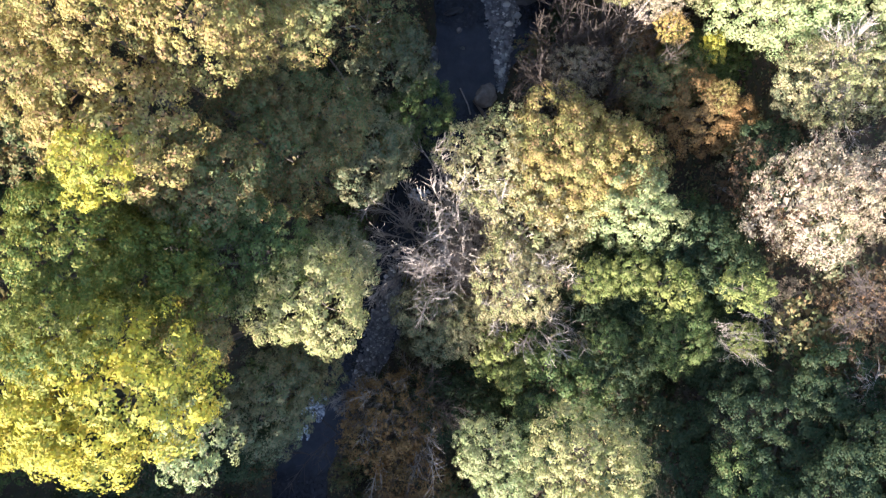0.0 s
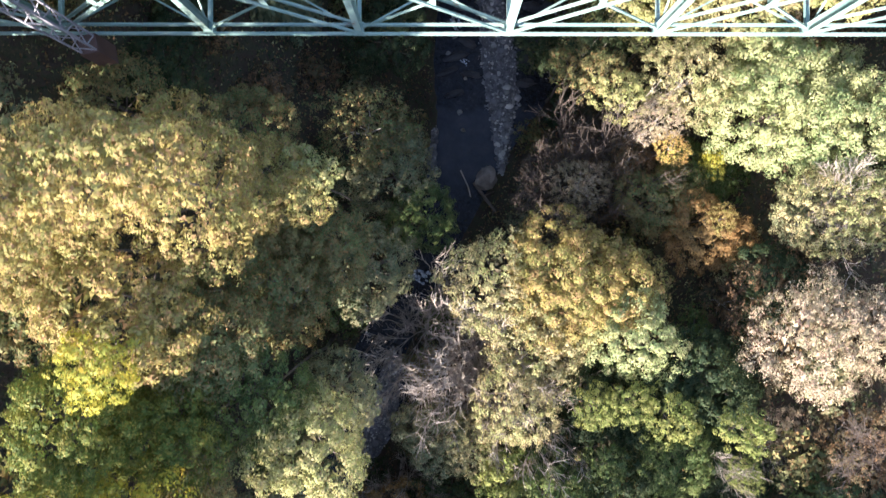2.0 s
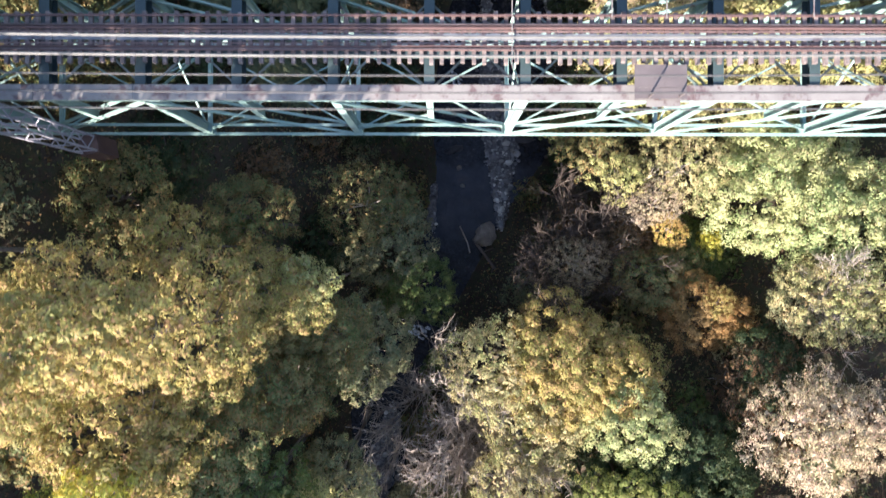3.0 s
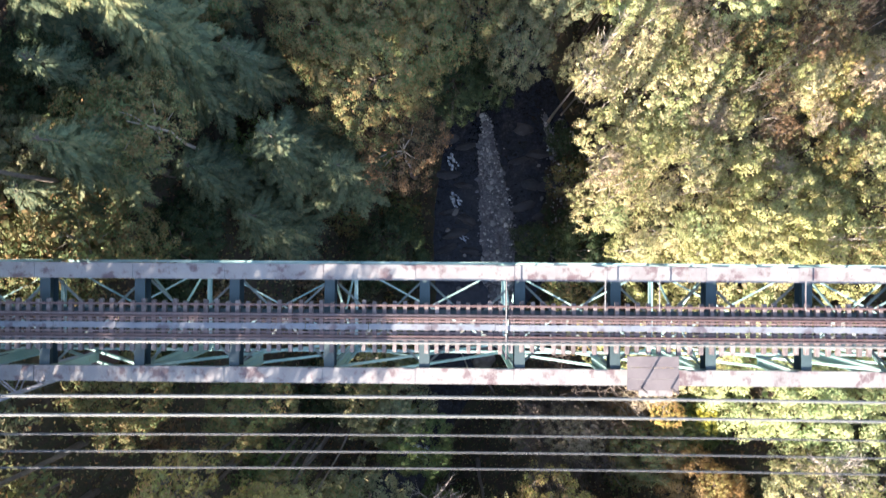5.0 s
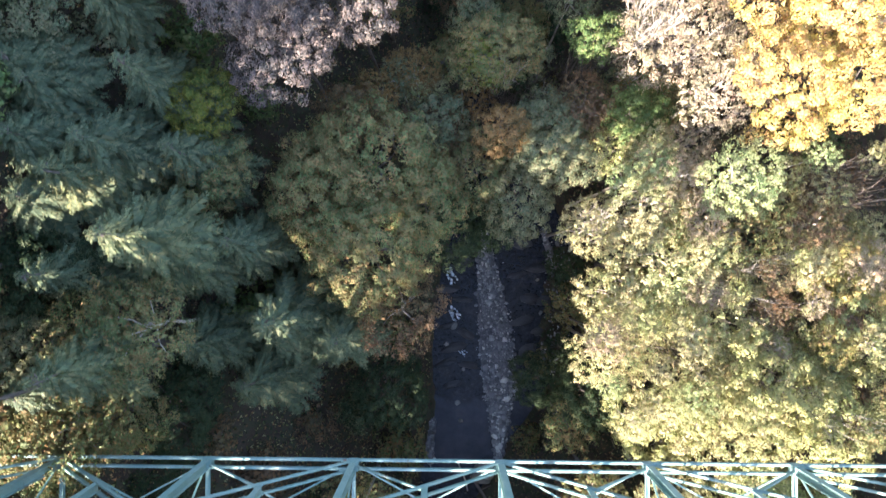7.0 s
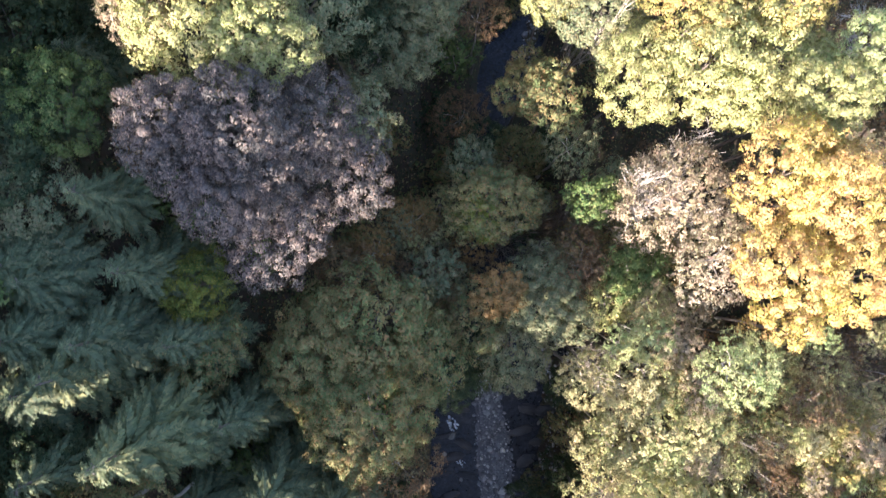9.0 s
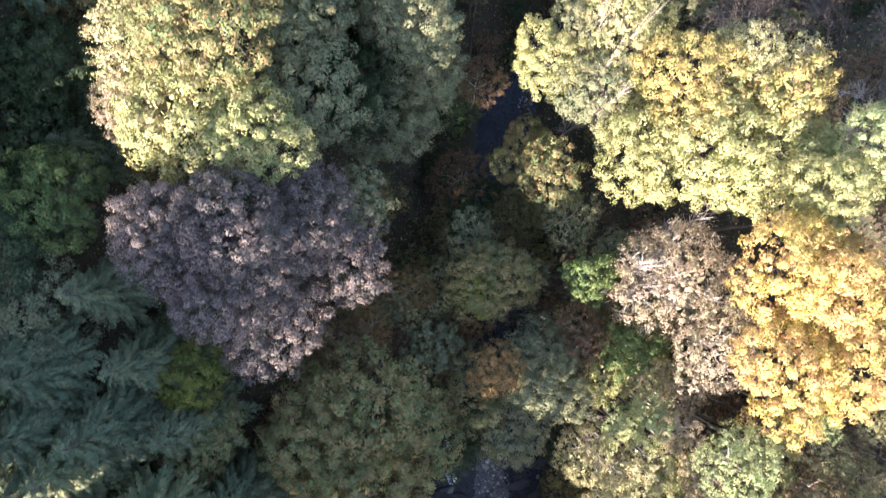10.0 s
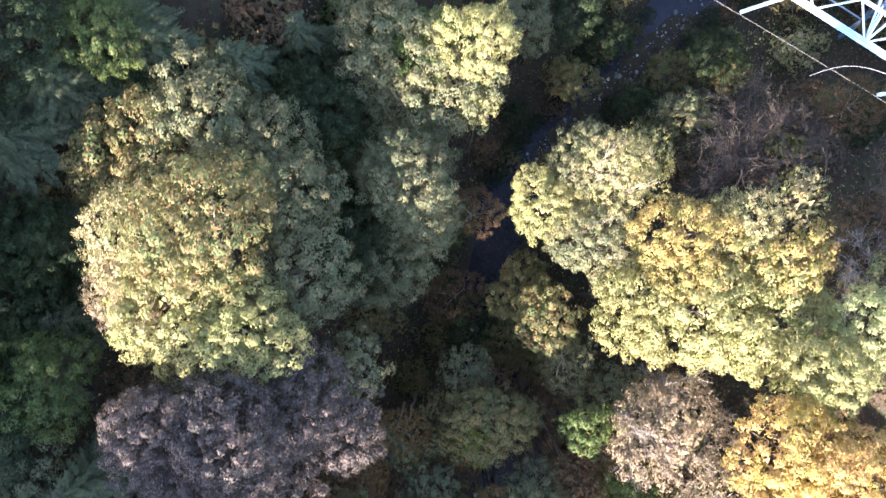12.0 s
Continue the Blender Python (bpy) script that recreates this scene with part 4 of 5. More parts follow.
for k in range(3):
    part("floor_plate", mesh_of("floor_plate", *prism(box_profile(0.52, 0.03), (-1.22, -0.55 + 0.54 * k, 0), (1.22, -0.55 + 0.54 * k, 0))), PLATE, platform)
for x in (-1.1, 0, 1.1):
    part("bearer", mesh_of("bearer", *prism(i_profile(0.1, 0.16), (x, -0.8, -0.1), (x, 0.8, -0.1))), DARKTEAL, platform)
for x in (-0.55, 0.85):
    part("railing_post", mesh_of("railing_post", *prism(box_profile(0.07, 0.07), (x, -0.72, 0), (x, -0.72, 1.0), (0, 1, 0))), PLATE, platform)
part("step", mesh_of("step", *prism(box_profile(0.3, 0.03), (-0.6, -0.98, -0.25), (1.0, -0.98, -0.25))), CHORD, platform)

# a small signal box on a bracket, at the tie ends
signal = tagged(new("marker_board"), "small white marker board on a thin steel bracket", "marker")
signal.matrix_basis = pose(-20.8, 23.55, TOP + 0.02)
part("bracket", mesh_of("bracket", *prism(box_profile(0.05, 0.05), (0, 0, 0), (0, 0, 0.9), (0, 1, 0))), DARKTEAL, signal)
part("board", mesh_of("board", *prism(box_profile(0.06, 0.26), (-0.13, -0.02, 0.98), (0.13, -0.02, 0.98))), surface("white_board", [(0.3, (0.7, 0.7, 0.7)), (0.7, (0.8, 0.8, 0.8))], 2.0), signal)

# ---- masts and cables ----
MASTGREY = steel("galvanised_steel", (0.24, 0.235, 0.28), (0.30, 0.29, 0.33), (0.30, 0.22, 0.19), 0.66, 1.5)
BLUEPAINT = steel("pale_blue_paint", (0.07, 0.21, 0.40), (0.40, 0.47, 0.52), (0.30, 0.34, 0.38), 0.70, 0.55)
CABLE = surface("aluminium_cable", [(0.3, (0.10, 0.10, 0.095)), (0.7, (0.12, 0.12, 0.112))], 0.15, 0.6, 0.0, 0.002)
DULLCABLE = surface("dull_cable", [(0.3, (0.04, 0.04, 0.042)), (0.7, (0.06, 0.06, 0.06))], 0.15, 0.7, 0.0, 0.002)


def lattice_mast(x, y, z0, z1, wide, narrow):
    mast = tagged(new("lattice_mast"), "slim square lattice mast of grey galvanised steel", "mast")
    mast.matrix_basis = pose(x, y, z0, 0, 0, 12)
    h = z1 - z0
    steps = int(h / 1.1)
    ring = lambda f: [Vector((sx * (wide + (narrow - wide) * f) / 2, sy * (wide + (narrow - wide) * f) / 2, h * f)) for sx, sy in ((-1, -1), (1, -1), (1, 1), (-1, 1))]
    low, high = ring(0), ring(1)
    for a, b in zip(low, high):
        part("leg", mesh_of("leg", *prism(box_profile(0.1, 0.1), a, b, (0, 1, 0))), MASTGREY, mast)
    for k in range(steps):
        a, b = ring(k / steps), ring((k + 1) / steps)
        for i in range(4):
            j = (i + 1) % 4
            p, q = (a[i], b[j]) if k % 2 else (a[j], b[i])
            part("lacing_bar", mesh_of("lacing_bar", *prism(box_profile(0.06, 0.06), p, q, (0.3, 0.5, 0.1))), MASTGREY, mast)
    part("foot", mesh_of("foot", *prism(box_profile(wide * 1.3, wide * 1.3), (0, 0, -2.5), (0, 0, 0.05), (0, 1, 0))), RAIL, mast, "rusty foot of the mast")


lattice_mast(-22.0, 21.6, 32.8, 50.5, 0.9, 1.15)
for k, y in enumerate((25.17, 23.1, 22.38, 21.65, 21.0, 20.38)):
    verts, faces = [], []
    thick = 0.055 if k < 3 else 0.034
    xs = np.linspace(-60, 70, 40)
    for i, x in enumerate(xs):
        z = 48.9 + 0.0011 * (x - 2) ** 2
        verts += [(x, y + thick * math.cos(j * math.pi / 4), z + thick * math.sin(j * math.pi / 4)) for j in range(8)]
        if i:
            faces += [((i - 1) * 8 + j, (i - 1) * 8 + (j + 1) % 8, i * 8 + (j + 1) % 8, i * 8 + j) for j in range(8)]
    tagged(part("power_cable", mesh_of("power_cable", verts, faces, True), CABLE if k < 3 else DULLCABLE, None), "pale sagging overhead power cable along the bridge", "cable", "power cables beside the bridge")

# the power line tower: a braced body, a wide cross-arm frame and two brackets that carry a conductor
tower = tagged(new("lattice_tower"), "large pale blue and white steel lattice tower on the slope", "tower")
ALONG, INTO = Vector((0.839, -0.545, 0)), Vector((0.545, 0.839, 0))
HUB = Vector((30.88, 85.61, 27.0))
BODY = HUB + INTO * 15.0
UP = Vector((0, 0, 1))


def body_corner(i, z):
    sx, sy = ((-1, -1), (1, -1), (1, 1), (-1, 1))[i]
    half = 3.0 - (z - 27) * 0.05
    return Vector((BODY.x, BODY.y, z)) + ALONG * sx * half + INTO * sy * half


for i in range(4):
    j = (i + 1) % 4
    member("leg", i_profile(0.34, 0.34), body_corner(i, 8), body_corner(i, 48), BLUEPAINT, tower, up=(0, 1, 0.1))
    for z in range(12, 46, 5):
        member("body_brace", box_profile(0.12, 0.12), body_corner(i, z), body_corner(j, z + 5), BLUEPAINT, tower, up=(0.3, 0.2, 1))
        member("body_ring", box_profile(0.12, 0.12), body_corner(i, z), body_corner(j, z), BLUEPAINT, tower)
ARM_A, ARM_B = HUB - ALONG * 6.6, HUB + ALONG * 6.6
member("arm_beam", i_profile(0.34, 0.36), ARM_A, ARM_B, BLUEPAINT, tower)
member("arm_beam", i_profile(0.2, 0.2), ARM_A + INTO * 1.6 + UP * 1.4, ARM_B + INTO * 1.6 + UP * 1.4, BLUEPAINT, tower)
for i, f in enumerate((-6.6, -4.4, -2.2, 0, 2.2, 4.4)):
    p, q = HUB + ALONG * f, HUB + ALONG * (f + 2.2)
    lift = INTO * 1.6 + UP * 1.4
    member("lacing_bar", box_profile(0.1, 0.1), p if i % 2 else p + lift, q + lift if i % 2 else q, BLUEPAINT, tower, up=(0.3, 0.2, 1))
for target in (0, 1):
    for z in (28, 31, 34):
        member("arm_brace", box_profile(0.13, 0.13), HUB, body_corner(target, z), BLUEPAINT, tower, up=(0.3, 0.2, 1))
    end = ARM_A if target == 0 else ARM_B
    for z in (28, 32):
        member("arm_brace", box_profile(0.15, 0.15), end, body_corner(target, z), BLUEPAINT, tower, up=(0.3, 0.2, 1))
TIP_A, TIP_B = Vector((22.20, 87.94, 26.50)), Vector((32.09, 81.94, 26.50))
member("bracket", i_profile(0.22, 0.22), ARM_A + ALONG * 0.4, TIP_A, BLUEPAINT, tower)
member("bracket", i_profile(0.22, 0.22), ARM_B - ALONG * 0.6, TIP_B, BLUEPAINT, tower)
verts, faces = [], []
run = (TIP_B - TIP_A)
marks = [TIP_A + run * (f / 10) - UP * (0.25 + 0.002 * (f - 5) ** 2) for f in range(-30, 41)]
for a, b in zip(marks[:-1], marks[1:]):
    tube(verts, faces, a, b, 0.018, 0.018, 6)
tagged(part("conductor", mesh_of("conductor", verts, faces, True), CABLE, None), "thin grey conductor hung below the tower brackets", "cable")


verts, faces = [], []
loop = [Vector((27.3 + 5.57 * f, 83.35 + 0.75 * math.sin(f * 2.9), 26.3)) for f in (0, 0.15, 0.3, 0.45, 0.6, 0.75, 0.9, 1.05, 1.3)]
for a, b in zip(loop[:-1], loop[1:]):
    tube(verts, faces, a, b, 0.022, 0.022, 6)
tagged(part("jumper_cable", mesh_of("jumper_cable", verts, faces, True), MASTGREY, None), "short pale curved jumper cable beside the tower bracket", "cable")


# ---- the stream bed ----
def lump(radius, flat, seed, detail=2):
    """A rounded uneven stone."""
    bm = bmesh.new()
    bmesh.ops.create_icosphere(bm, subdivisions=detail, radius=radius)
    off = Vector((seed * 1.7, seed * 0.9, seed * 2.3))
    for v in bm.verts:
        n = noise.noise(v.co / radius * 1.3 + off) * 0.5 + noise.noise(v.co / radius * 2.7 + off) * 0.22
        v.co *= 1 + n
        v.co.z *= flat
    return bm


def bar(points, widths, height, n, seed, stuff=None):
    """A low gravel bank along points, with loose stones on it."""
    rng = np.random.default_rng(seed)
    px, py = [p[0] for p in points], [p[1] for p in points]
    ts = np.linspace(0, len(points) - 1, 90)
    k = np.arange(len(points))
    verts, faces = [], []
    for i, t in enumerate(ts):
        x, y, w = np.interp(t, k, px), np.interp(t, k, py), np.interp(t, k, widths)
        taper = min(1, i / 8, (89 - i) / 8)
        for j, f in enumerate(np.linspace(-1.3, 1.3, 19)):
            p = Vector((x + f * w, y, seed * 3.1))
            rough = 0.22 * noise.noise(p * 0.9) + 0.16 * noise.noise(p * 2.6)
            verts.append((p.x, y, -0.6 + (height + 0.6) * max(0, 1 - abs(f / 1.3) ** 2.2) * taper + rough))
        if i:
            faces += [((i - 1) * 19 + j, (i - 1) * 19 + j + 1, i * 19 + j + 1, i * 19 + j) for j in range(18)]
    tagged(part("gravel_bar", mesh_of("gravel_bar", verts, faces, True), stuff or GRAVEL, None), "dark soil-coloured bank beside the stream" if stuff else "pale grey gravel bank in the stream", "mud" if stuff else "gravel", kind="structure")
    bm = bmesh.new()
    bmesh.ops.create_icosphere(bm, subdivisions=1, radius=1)
    unit_v = np.array([v.co[:] for v in bm.verts])
    unit_f = [[v.index for v in f.verts] for f in bm.faces]
    bm.free()
    verts, faces = [], []
    for _ in range(n):
        t = rng.uniform(0, len(points) - 1)
        f = np.clip(rng.normal(0, 0.62), -1.4, 1.4)
        x, y, w = np.interp(t, k, px), np.interp(t, k, py), np.interp(t, k, widths)
        s_edge = 0.35 if rng.random() < 0.22 else 0.0
        f *= 1 + s_edge
        z = -0.5 + (height + 0.5) * max(0, 1 - abs(f / 1.3) ** 2.2) + 0.2 * noise.noise(Vector((x + f * w, y, seed * 3.1)) * 0.9)
        s = 0.05 + 0.13 * rng.random() ** 3 + (rng.uniform(0.1, 0.28) if rng.random() < 0.035 else 0)
        v = unit_v * (1 + rng.normal(0, 0.14, (len(unit_v), 1))) * s * np.array([rng.uniform(0.8, 1.4), rng.uniform(0.8, 1.3), 0.65])
        base = len(verts)
        verts += (v + np.array([x + f * w, y + rng.normal(0, 0.3), z + s * 0.2])).tolist()
        faces += [tuple(base + i for i in g) for g in unit_f]
    tagged(part("pebbles", mesh_of("pebbles", verts, faces, True), STONES, None), "loose rounded grey river stones", "pebbles", kind="stuff")


GRAVEL = surface("gravel", [(0.3, (0.07, 0.07, 0.08)), (0.5, (0.14, 0.14, 0.155)), (0.7, (0.26, 0.26, 0.27))], 2.5, 0.9, 0.8, 0.08)
STONES, st, sb, sl = material("loose_stones")
sg = st.nodes.new("ShaderNodeNewGeometry")
sl.new(ramp(st, sg.outputs["Random Per Island"], [(0.0, (0.10, 0.10, 0.11)), (0.5, (0.20, 0.20, 0.215)), (0.88, (0.36, 0.36, 0.36)), (1.0, (0.68, 0.66, 0.62))]), sb.inputs["Base Color"])
sb.inputs["Roughness"].default_value = 0.8
bar([(6.6, 17.6), (6.6, 20), (6.6, 23), (6.5, 26), (6.1, 31), (5.5, 36), (4.9, 40), (4.7, 43.5)], [0.35, 0.8, 1.2, 1.9, 2.1, 1.7, 1.1, 0.5], 0.3, 4600, 3)
bar([(11.2, 44), (12.0, 41.5), (12.6, 39)], [0.35, 0.6, 0.45], 0.02, 150, 4)
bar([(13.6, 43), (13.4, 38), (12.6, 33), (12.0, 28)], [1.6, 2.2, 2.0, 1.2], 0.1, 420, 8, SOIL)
bar([(-1.2, 17), (-1.4, 20), (-0.9, 23)], [0.4, 0.9, 0.4], 0.16, 60, 5)
bar([(-5.2, -2), (-6.4, -7), (-7.6, -12), (-9.5, -16)], [0.8, 1.6, 2.0, 1.2], 0.22, 1100, 6)
# gravel in deep shade: the soil colour stands in for that shade
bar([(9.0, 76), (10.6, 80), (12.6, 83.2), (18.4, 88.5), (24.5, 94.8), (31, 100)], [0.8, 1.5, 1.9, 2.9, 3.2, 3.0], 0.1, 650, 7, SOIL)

TANSTONE = surface("tan_boulder_stone", [(0.3, (0.17, 0.14, 0.12)), (0.55, (0.27, 0.23, 0.20)), (0.8, (0.36, 0.32, 0.28))], 0.9, 0.85, 0.5, 0.05)
boulder = tagged(part("boulder", lump(1.25, 0.85, 5, 3), TANSTONE, None, m=pose(4.75, 16.9, 0.7)), "large rounded tan boulder standing in the stream", "boulder")
rng = np.random.default_rng(8)
stone_meshes = []
for s in range(6):
    me = bpy.data.meshes.new("boulder")
    b_m = lump(0.4, 0.75, s + 11, 2)
    b_m.to_mesh(me)
    b_m.free()
    me.materials.append(STONE)
    stone_meshes.append(me)
SPOTS = [(1.0, 31.5), (1.4, 33.4), (0.6, 34.4), (1.9, 28.4), (6.9, 27.6), (7.6, 26.8), (6.2, 28.9), (5.7, 25.6), (10.2, 38.5), (11.4, 35.6), (7.3, 24.9), (2.2, 22.0), (-4.0, -13.4), (-4.6, -11.2), (-8.8, -14.2), (-9.9, -15.8), (-11.8, -17.6), (-10.8, -16.6), (-5.6, -9.2), (1.6, 24.6)]
for i, (x, y) in enumerate(SPOTS):
    ob = new("boulder", stone_meshes[i % 6])
    f = rng.uniform(0.45, 1.2)
    ob.matrix_basis = pose(x + rng.normal(0, 0.35), y + rng.normal(0, 0.4), -0.1, 0, 0, i * 47) @ Matrix.Diagonal((f, f * rng.uniform(0.6, 1.1), f * 0.9, 1))
    tagged(ob, "rounded grey rock in the shallow stream", "rock", "rocks in the stream")
LEDGE = surface("wet_dark_rock", [(0.3, (0.012, 0.012, 0.016)), (0.55, (0.028, 0.027, 0.032)), (0.8, (0.055, 0.052, 0.056))], 0.9, 0.45, 0.7, 0.06)
rnd = random.Random(21)
for i, (x, y) in enumerate([(0.6, 41.2), (2.4, 40.4), (0.4, 37.2), (2.3, 36.0), (0.7, 33.0), (2.6, 32.2), (1.4, 30.6), (3.0, 28.6), (0.4, 28.8), (1.2, 26.4), (9.0, 42.4), (10.6, 39.6), (8.4, 38.8), (9.8, 36.2), (11.8, 36.0), (8.9, 33.6), (11.0, 32.6), (9.6, 30.4), (9.2, 27.6)]):
    slab = lump(1.0, 0.22, 70 + i, 2)
    bmesh.ops.scale(slab, verts=slab.verts, vec=(rnd.uniform(1.0, 1.5), rnd.uniform(0.35, 0.7), 1.0))
    ob = part("rock_ledge", slab, LEDGE, None, m=pose(x, y, -0.06, 0, 0, rnd.uniform(-25, 25)))
    tagged(ob, "low wet black rock ledge in the riffle", "rock", "rock ledges in the stream")
FOAM, ft, fb, fl = material("white_water")
fl.new(ramp(ft, noise_tex(ft, 3.2, 6.0, 0.7), [(0.40, (0.07, 0.085, 0.12)), (0.52, (0.38, 0.43, 0.50)), (0.64, (0.82, 0.85, 0.88))]), fb.inputs["Base Color"])
fb.inputs["Roughness"].default_value = 0.5
relief(ft, fb, noise_tex(ft, 7.0, 4.0), 0.6, 0.06)
for i, (x, y, s, lng) in enumerate(((-14.3, -17.9, 0.8, 1.0), (-15.6, -20.3, 0.45, 1.7), (-13.3, -16.4, 0.35, 1.2), (1.0, 38.6, 0.34, 2.2), (1.4, 34.4, 0.36, 1.8), (2.3, 30.1, 0.2, 2.4), (-2.6, 6.0, 0.5, 1.6), (12.3, 40.2, 0.3, 1.4))):
    bm = bmesh.new()
    for j in range(14):
        bit = lump(s * (0.3 + 0.07 * ((i * 5 + j * 3) % 5)), 0.22, 40 + i * 9 + j, 2)
        bmesh.ops.scale(bit, verts=bit.verts, vec=(0.8, 1.25, 1))
        bmesh.ops.translate(bit, verts=bit.verts, vec=(s * math.sin(j * 2.3 + i) * (1.5 - 0.05 * j), s * lng * (j - 6.5) / 6, 0.02 * (j % 3)))
        spare = bpy.data.meshes.new("spare")
        bit.to_mesh(spare)
        bit.free()
        bm.from_mesh(spare)
        bpy.data.meshes.remove(spare)
    ob = part("white_water", bm, FOAM, None, m=pose(x, y, -0.1, 0, 0, 15 * i - 20))
    tagged(ob, "foaming white water over rocks in the stream", "white water", kind="structure")
verts, faces = [], []
p = Vector((3.4, 16.4, 0.5))
for k, q in enumerate(((4.4, 14.9, 0.9), (5.5, 13.4, 1.3), (6.5, 12.0, 1.9), (7.6, 10.3, 2.8))):
    tube(verts, faces, p, q, 0.20 - 0.02 * k, 0.18 - 0.02 * k, 7)
    p = Vector(q)
for a, b in (((4.4, 14.9, 0.9), (5.6, 15.4, 0.8)), ((5.5, 13.4, 1.3), (5.2, 11.8, 1.5)), ((6.5, 12.0, 1.9), (7.9, 12.3, 2.2))):
    tube(verts, faces, a, b, 0.09, 0.04, 5)
tagged(part("fallen_log", mesh_of("fallen_log", verts, faces, True), BARK, None), "brown fallen tree trunk lying from the bank to the boulder", "log")
verts, faces = [], []
p = Vector((1.9, 17.8, 0.3))
for q in ((2.3, 16.9, 0.5), (2.75, 15.9, 0.6), (3.0, 14.8, 0.9)):
    tube(verts, faces, p, q, 0.09, 0.08, 6)
    p = Vector(q)
tagged(part("driftwood_log", mesh_of("driftwood_log", verts, faces, True), PALE_BARK, None), "bleached driftwood branch lying across the stream", "driftwood")

# ---- undergrowth and fallen leaves on the slopes ----
rng = np.random.default_rng(77)
for hue, n, thick in (("olive", 45000, 1.3), ("dkgreen", 40000, 1.6), ("rust", 62000, 1.2), ("straw", 18000, 0.7)):
    x, y = rng.uniform(-34, 48, n * 2), rng.uniform(-32, 108, n * 2)
    c, w = river_at(y)
    clump = wobble(x + 3 * len(hue), y - 5 * len(hue), 0.42) + 0.5 * wobble(x, y + len(hue), 1.3)
    keep = (np.abs(x - c) - w > rng.uniform(-0.4, 1.2, n * 2)) & (clump > rng.uniform(-1.1, 0.4, n * 2))
    x, y, clump = x[keep][:n], y[keep][:n], clump[keep][:n]
    z = ground_z(x, y) + rng.random(len(x)) ** 1.3 * thick * np.clip(0.4 + clump, 0.1, 1.3)
    nor = rng.normal(0, 0.5, (len(x), 3)) + np.array([0, 0, 1.0])
    me = leaves_mesh("undergrowth", np.stack([x, y, z], 1), nor, rng.uniform(0.14, 0.36, len(x)), rng)
    tagged(part("undergrowth", me, LEAF[hue], None), WORDS[hue] + " low undergrowth and brambles on the gorge slopes", "undergrowth", kind="stuff")

# ---- smaller trees and shrubs in the gaps ----
rnd = random.Random(12)
LISTED = list(PLANTED)
fill = []
for _ in range(3600):
    x, y = rnd.uniform(-33, 44), rnd.uniform(-29, 104)
    c, w = river_at(y)
    r = rnd.uniform(1.7, 3.1)
    out = abs(x - c) - w
    if out < 0.35 * r or math.hypot(x - 4.8, y - 16.5) < 4.5 or abs(y - 25) < 3.5 and float(ground_z(x, y)) > 26:
        continue
    if any((x - a) ** 2 + (y - b) ** 2 < (0.75 * q) ** 2 for a, b, q, t in LISTED) or any((x - a) ** 2 + (y - b) ** 2 < (0.95 * (r + q)) ** 2 for a, b, q in fill):
        continue
    fill.append((x, y, r))
    near = [t for a, b, q, t in LISTED if (x - a) ** 2 + (y - b) ** 2 < 36]
    z = float(ground_z(x, y))
    top = min(z + rnd.uniform(1.6, 2.6) * r, (min(near) - 3) if near else 99)
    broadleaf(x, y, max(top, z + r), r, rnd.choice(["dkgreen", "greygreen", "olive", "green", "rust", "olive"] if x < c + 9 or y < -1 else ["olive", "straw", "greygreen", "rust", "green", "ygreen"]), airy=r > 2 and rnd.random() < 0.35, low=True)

# ---- mostly unseen trees added higher up to cast shade, and the far woods ----
for x, y, top, r, hue in ((-20.8, 11, 55, 3.8, "gold"), (-16.9, 11, 52.5, 3.0, "gold"), (-25, 11, 56, 4.6, "green"), (-31, 12, 53, 5, "olive"), (-25, 15, 50, 4, "gold"), (-27, -2, 45, 4.5, "olive"),
                          (-32, 1, 49, 5, "green"), (-30, 18, 52, 4, "olive"), (-28, 31, 49, 4.5, "green"), (-30, 36, 49, 4.5, "greygreen"), (-27, 40, 46, 4.2, "green"),
                          (-34, 29, 53, 5, "olive"), (-27.8, 32.4, 57, 5.0, "green"), (-24, 33, 52, 3.4, "olive"), (-36, 36, 53, 5, "green"), (-35, 44, 49, 5, "greygreen"), (-31, 50, 45, 4.5, "green"), (-36, 57, 48, 5, "olive")):
    broadleaf(x, y, top, r, hue, far=x < -26)
# more unseen trees behind and beside the flight, added only as shade casters
for x, y, top, r in ((-16, -33, 41, 4.8), (-24, -31, 42, 5.2), (-33, -34, 46, 5.5), (-21, -41, 42, 5.5), (-30, -44, 45, 5.5), (-41, -40, 50, 5.5), (-15, -47, 40, 5), (-38, -52, 50, 6), (-25, -54, 45, 5.5), (-46, -28, 52, 5.5), (-29, 71, 47, 4.6), (-31, 79, 47, 4.6), (-28.5, 63.5, 45, 4.0), (-37, -24, 47, 5), (-33, -14, 46, 5), (11, -27, 39, 4.2), (18, -25.5, 41, 4.6), (25.5, -26, 41, 4.6), (33, -25, 42, 4.8), (21, -33, 45, 5.0)):
    broadleaf(x, y, top, r, ("green", "olive", "gold")[int(-y) % 3], far=True)
rnd = random.Random(5)
standing = []
woods = {"green": [], "olive": [], "gold": [], "greygreen": [], "dkgreen": []}
stems, stem_faces = [], []
shapes = []
for me in CROWNS["coarse"]:
    co = np.empty(len(me.vertices) * 3, np.float32)
    me.vertices.foreach_get("co", co)
    shapes.append(co.reshape(-1, 3))
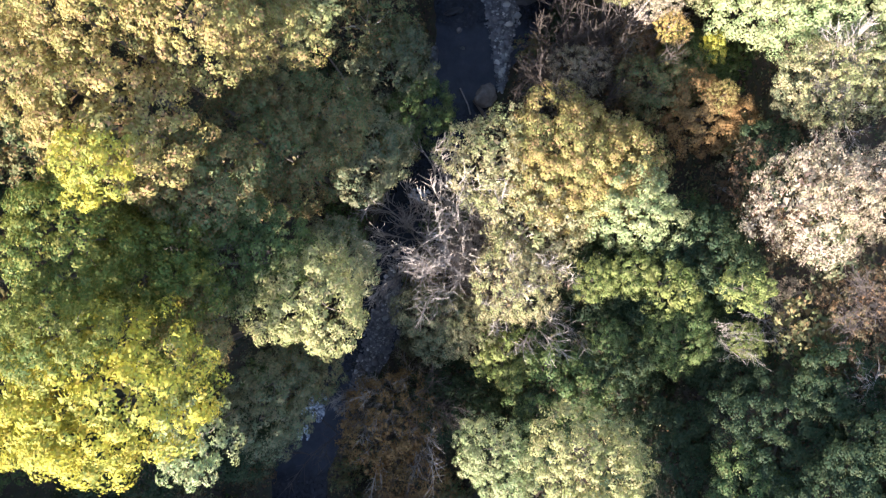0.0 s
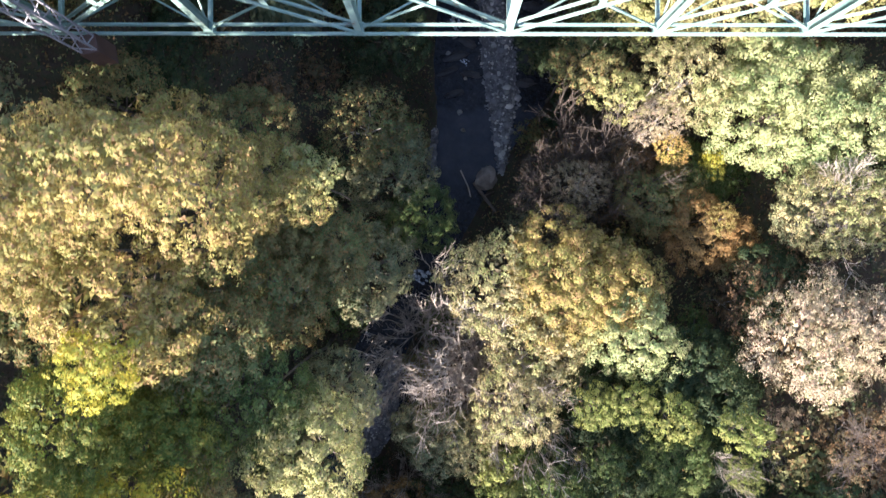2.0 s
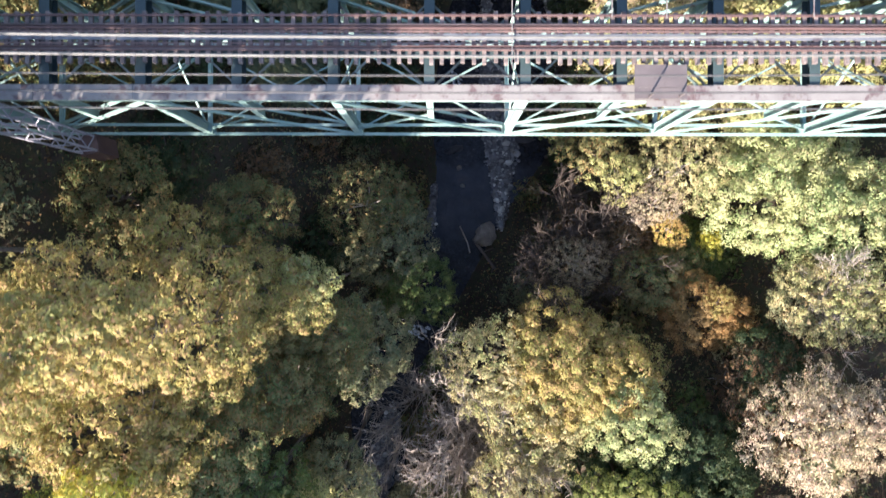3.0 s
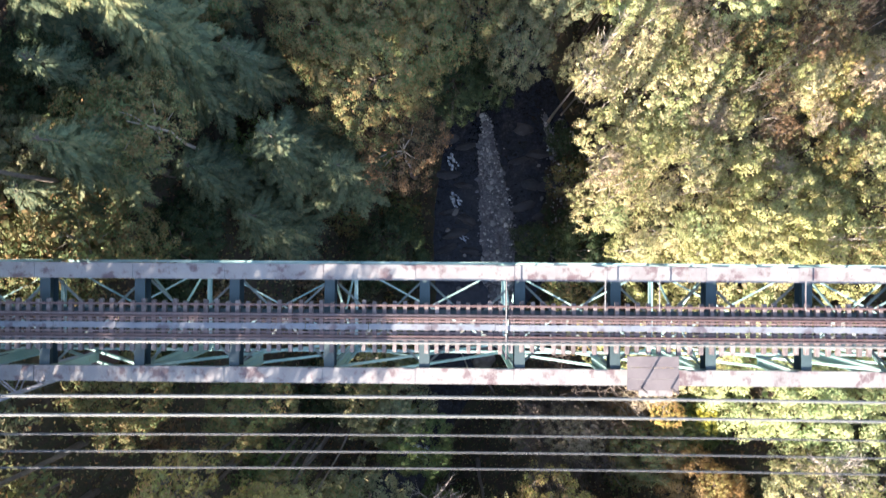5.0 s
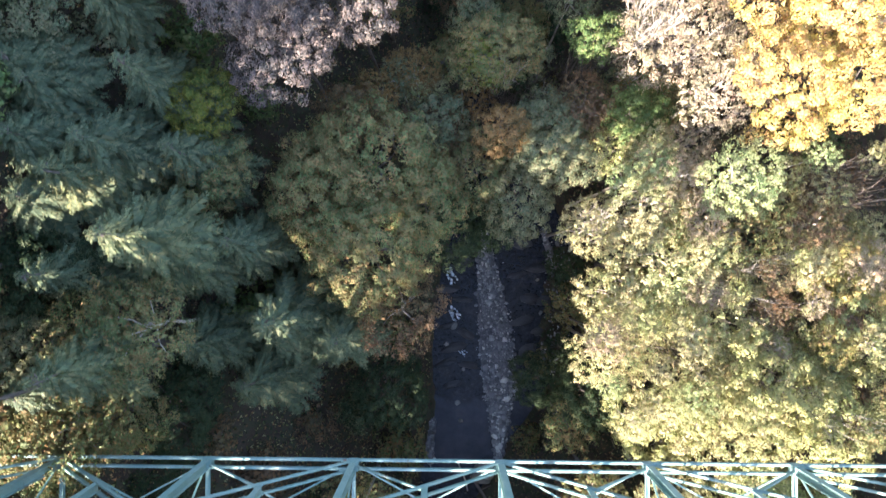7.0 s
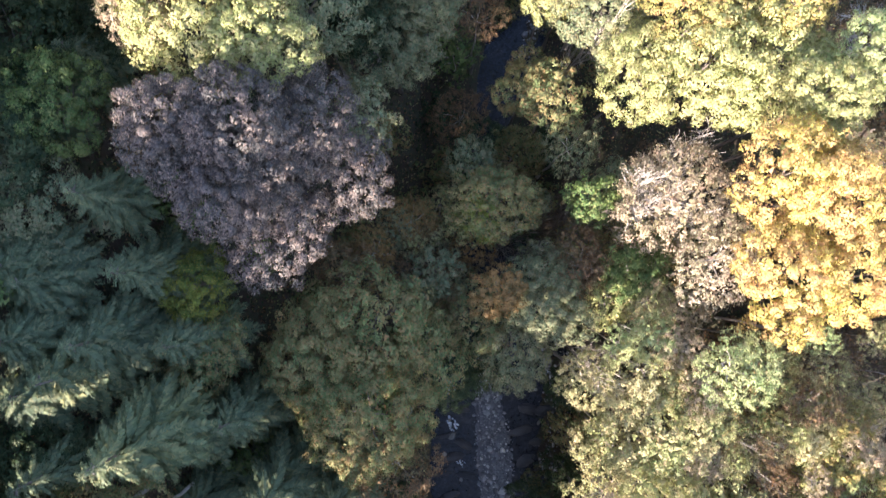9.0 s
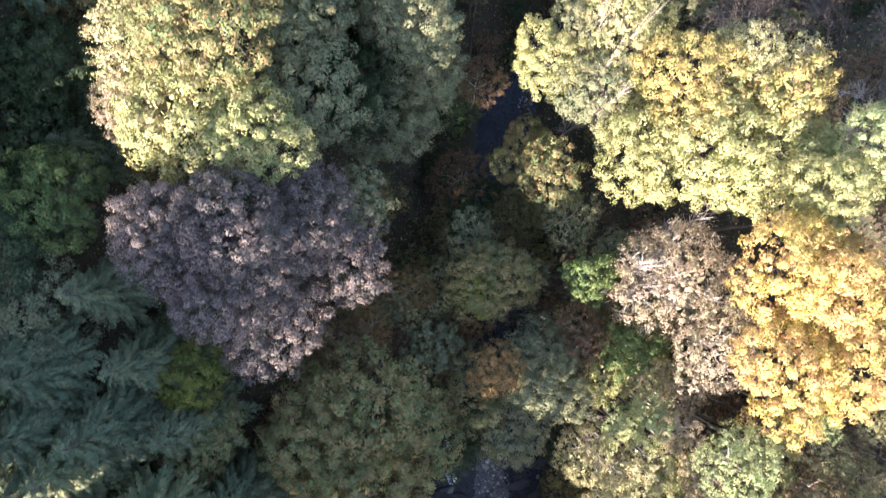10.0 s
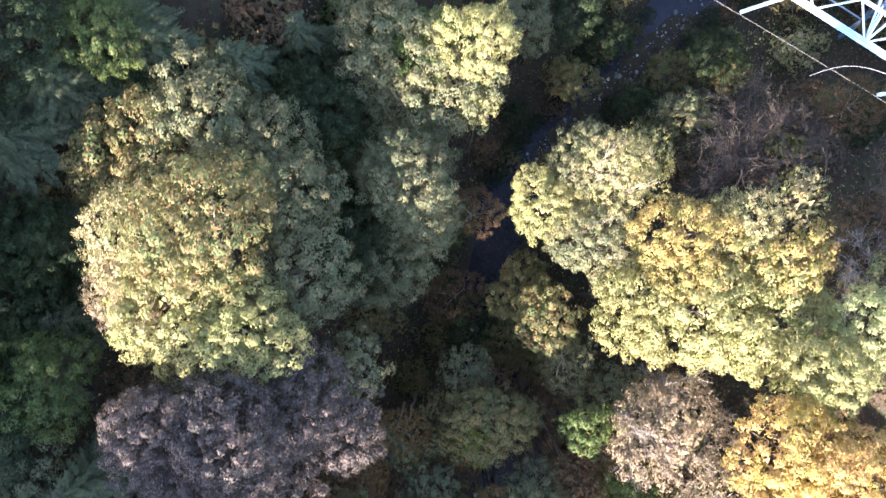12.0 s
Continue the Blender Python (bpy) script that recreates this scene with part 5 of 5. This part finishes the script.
for k in range(1500):
    x, y = rnd.uniform(-85, 90), rnd.uniform(-70, 150)
    c, w = river_at(y)
    if -37 < x < 45 and -32 < y < 108 or abs(y - 25) < 8 or abs(x - c) < w + 4 or any((x - a) ** 2 + (y - b) ** 2 < 52 for a, b in standing):
        continue
    if len(standing) >= 190:
        break
    standing.append((x, y))
    z, high, r = float(ground_z(x, y)), rnd.uniform(8, 12), rnd.uniform(4.2, 6.0)
    turn, shape = rnd.uniform(0, 6.28), rnd.choice(shapes)
    spun = np.stack([shape[:, 0] * math.cos(turn) - shape[:, 1] * math.sin(turn), shape[:, 0] * math.sin(turn) + shape[:, 1] * math.cos(turn), shape[:, 2]], 1)
    woods[rnd.choice(list(woods))].append(spun * r / 5.0 + np.array([x, y, z + high - r]))
    tube(stems, stem_faces, (x, y, z - 0.5), (x + rnd.uniform(-0.4, 0.4), y, z + high * 0.7), 0.3, 0.14, 6)
for hue, clouds in woods.items():
    points = np.concatenate(clouds)
    me = bpy.data.meshes.new("woodland")
    me.from_pydata(points.tolist(), [], np.arange(len(points)).reshape(-1, 3).tolist())
    tagged(part("woodland", me, LEAF[hue], None), WORDS[hue] + " broadleaf woodland covering the far gorge slopes", "woodland", kind="stuff")
tagged(part("woodland_trunks", mesh_of("woodland_trunks", stems, stem_faces, True), BARK, None), "brown trunks of the far woodland", "woodland", kind="stuff")

# ---- the ties of the track, one by one ----
tie_mesh = mesh_of("tie", *prism(box_profile(0.20, 0.20), (0, -1.2, -0.1), (0, 1.2, -0.1)))
tie_mesh.materials.append(TIEWOOD)
bm = bmesh.new()
bm.from_mesh(tie_mesh)
bmesh.ops.bevel(bm, geom=bm.edges[:], offset=0.018, segments=1, affect="EDGES")
bm.to_mesh(tie_mesh)
bm.free()
rnd = random.Random(9)
for k in range(int((X1 - X0) / 0.5)):
    tie = new("tie", tie_mesh)
    tie.parent = track
    tie.matrix_basis = pose(X0 + 0.25 + 0.5 * k + rnd.uniform(-0.03, 0.03), TRACK + rnd.uniform(-0.06, 0.06), TIE_TOP + rnd.uniform(-0.012, 0.0), 0, 0, rnd.uniform(-1.2, 1.2))
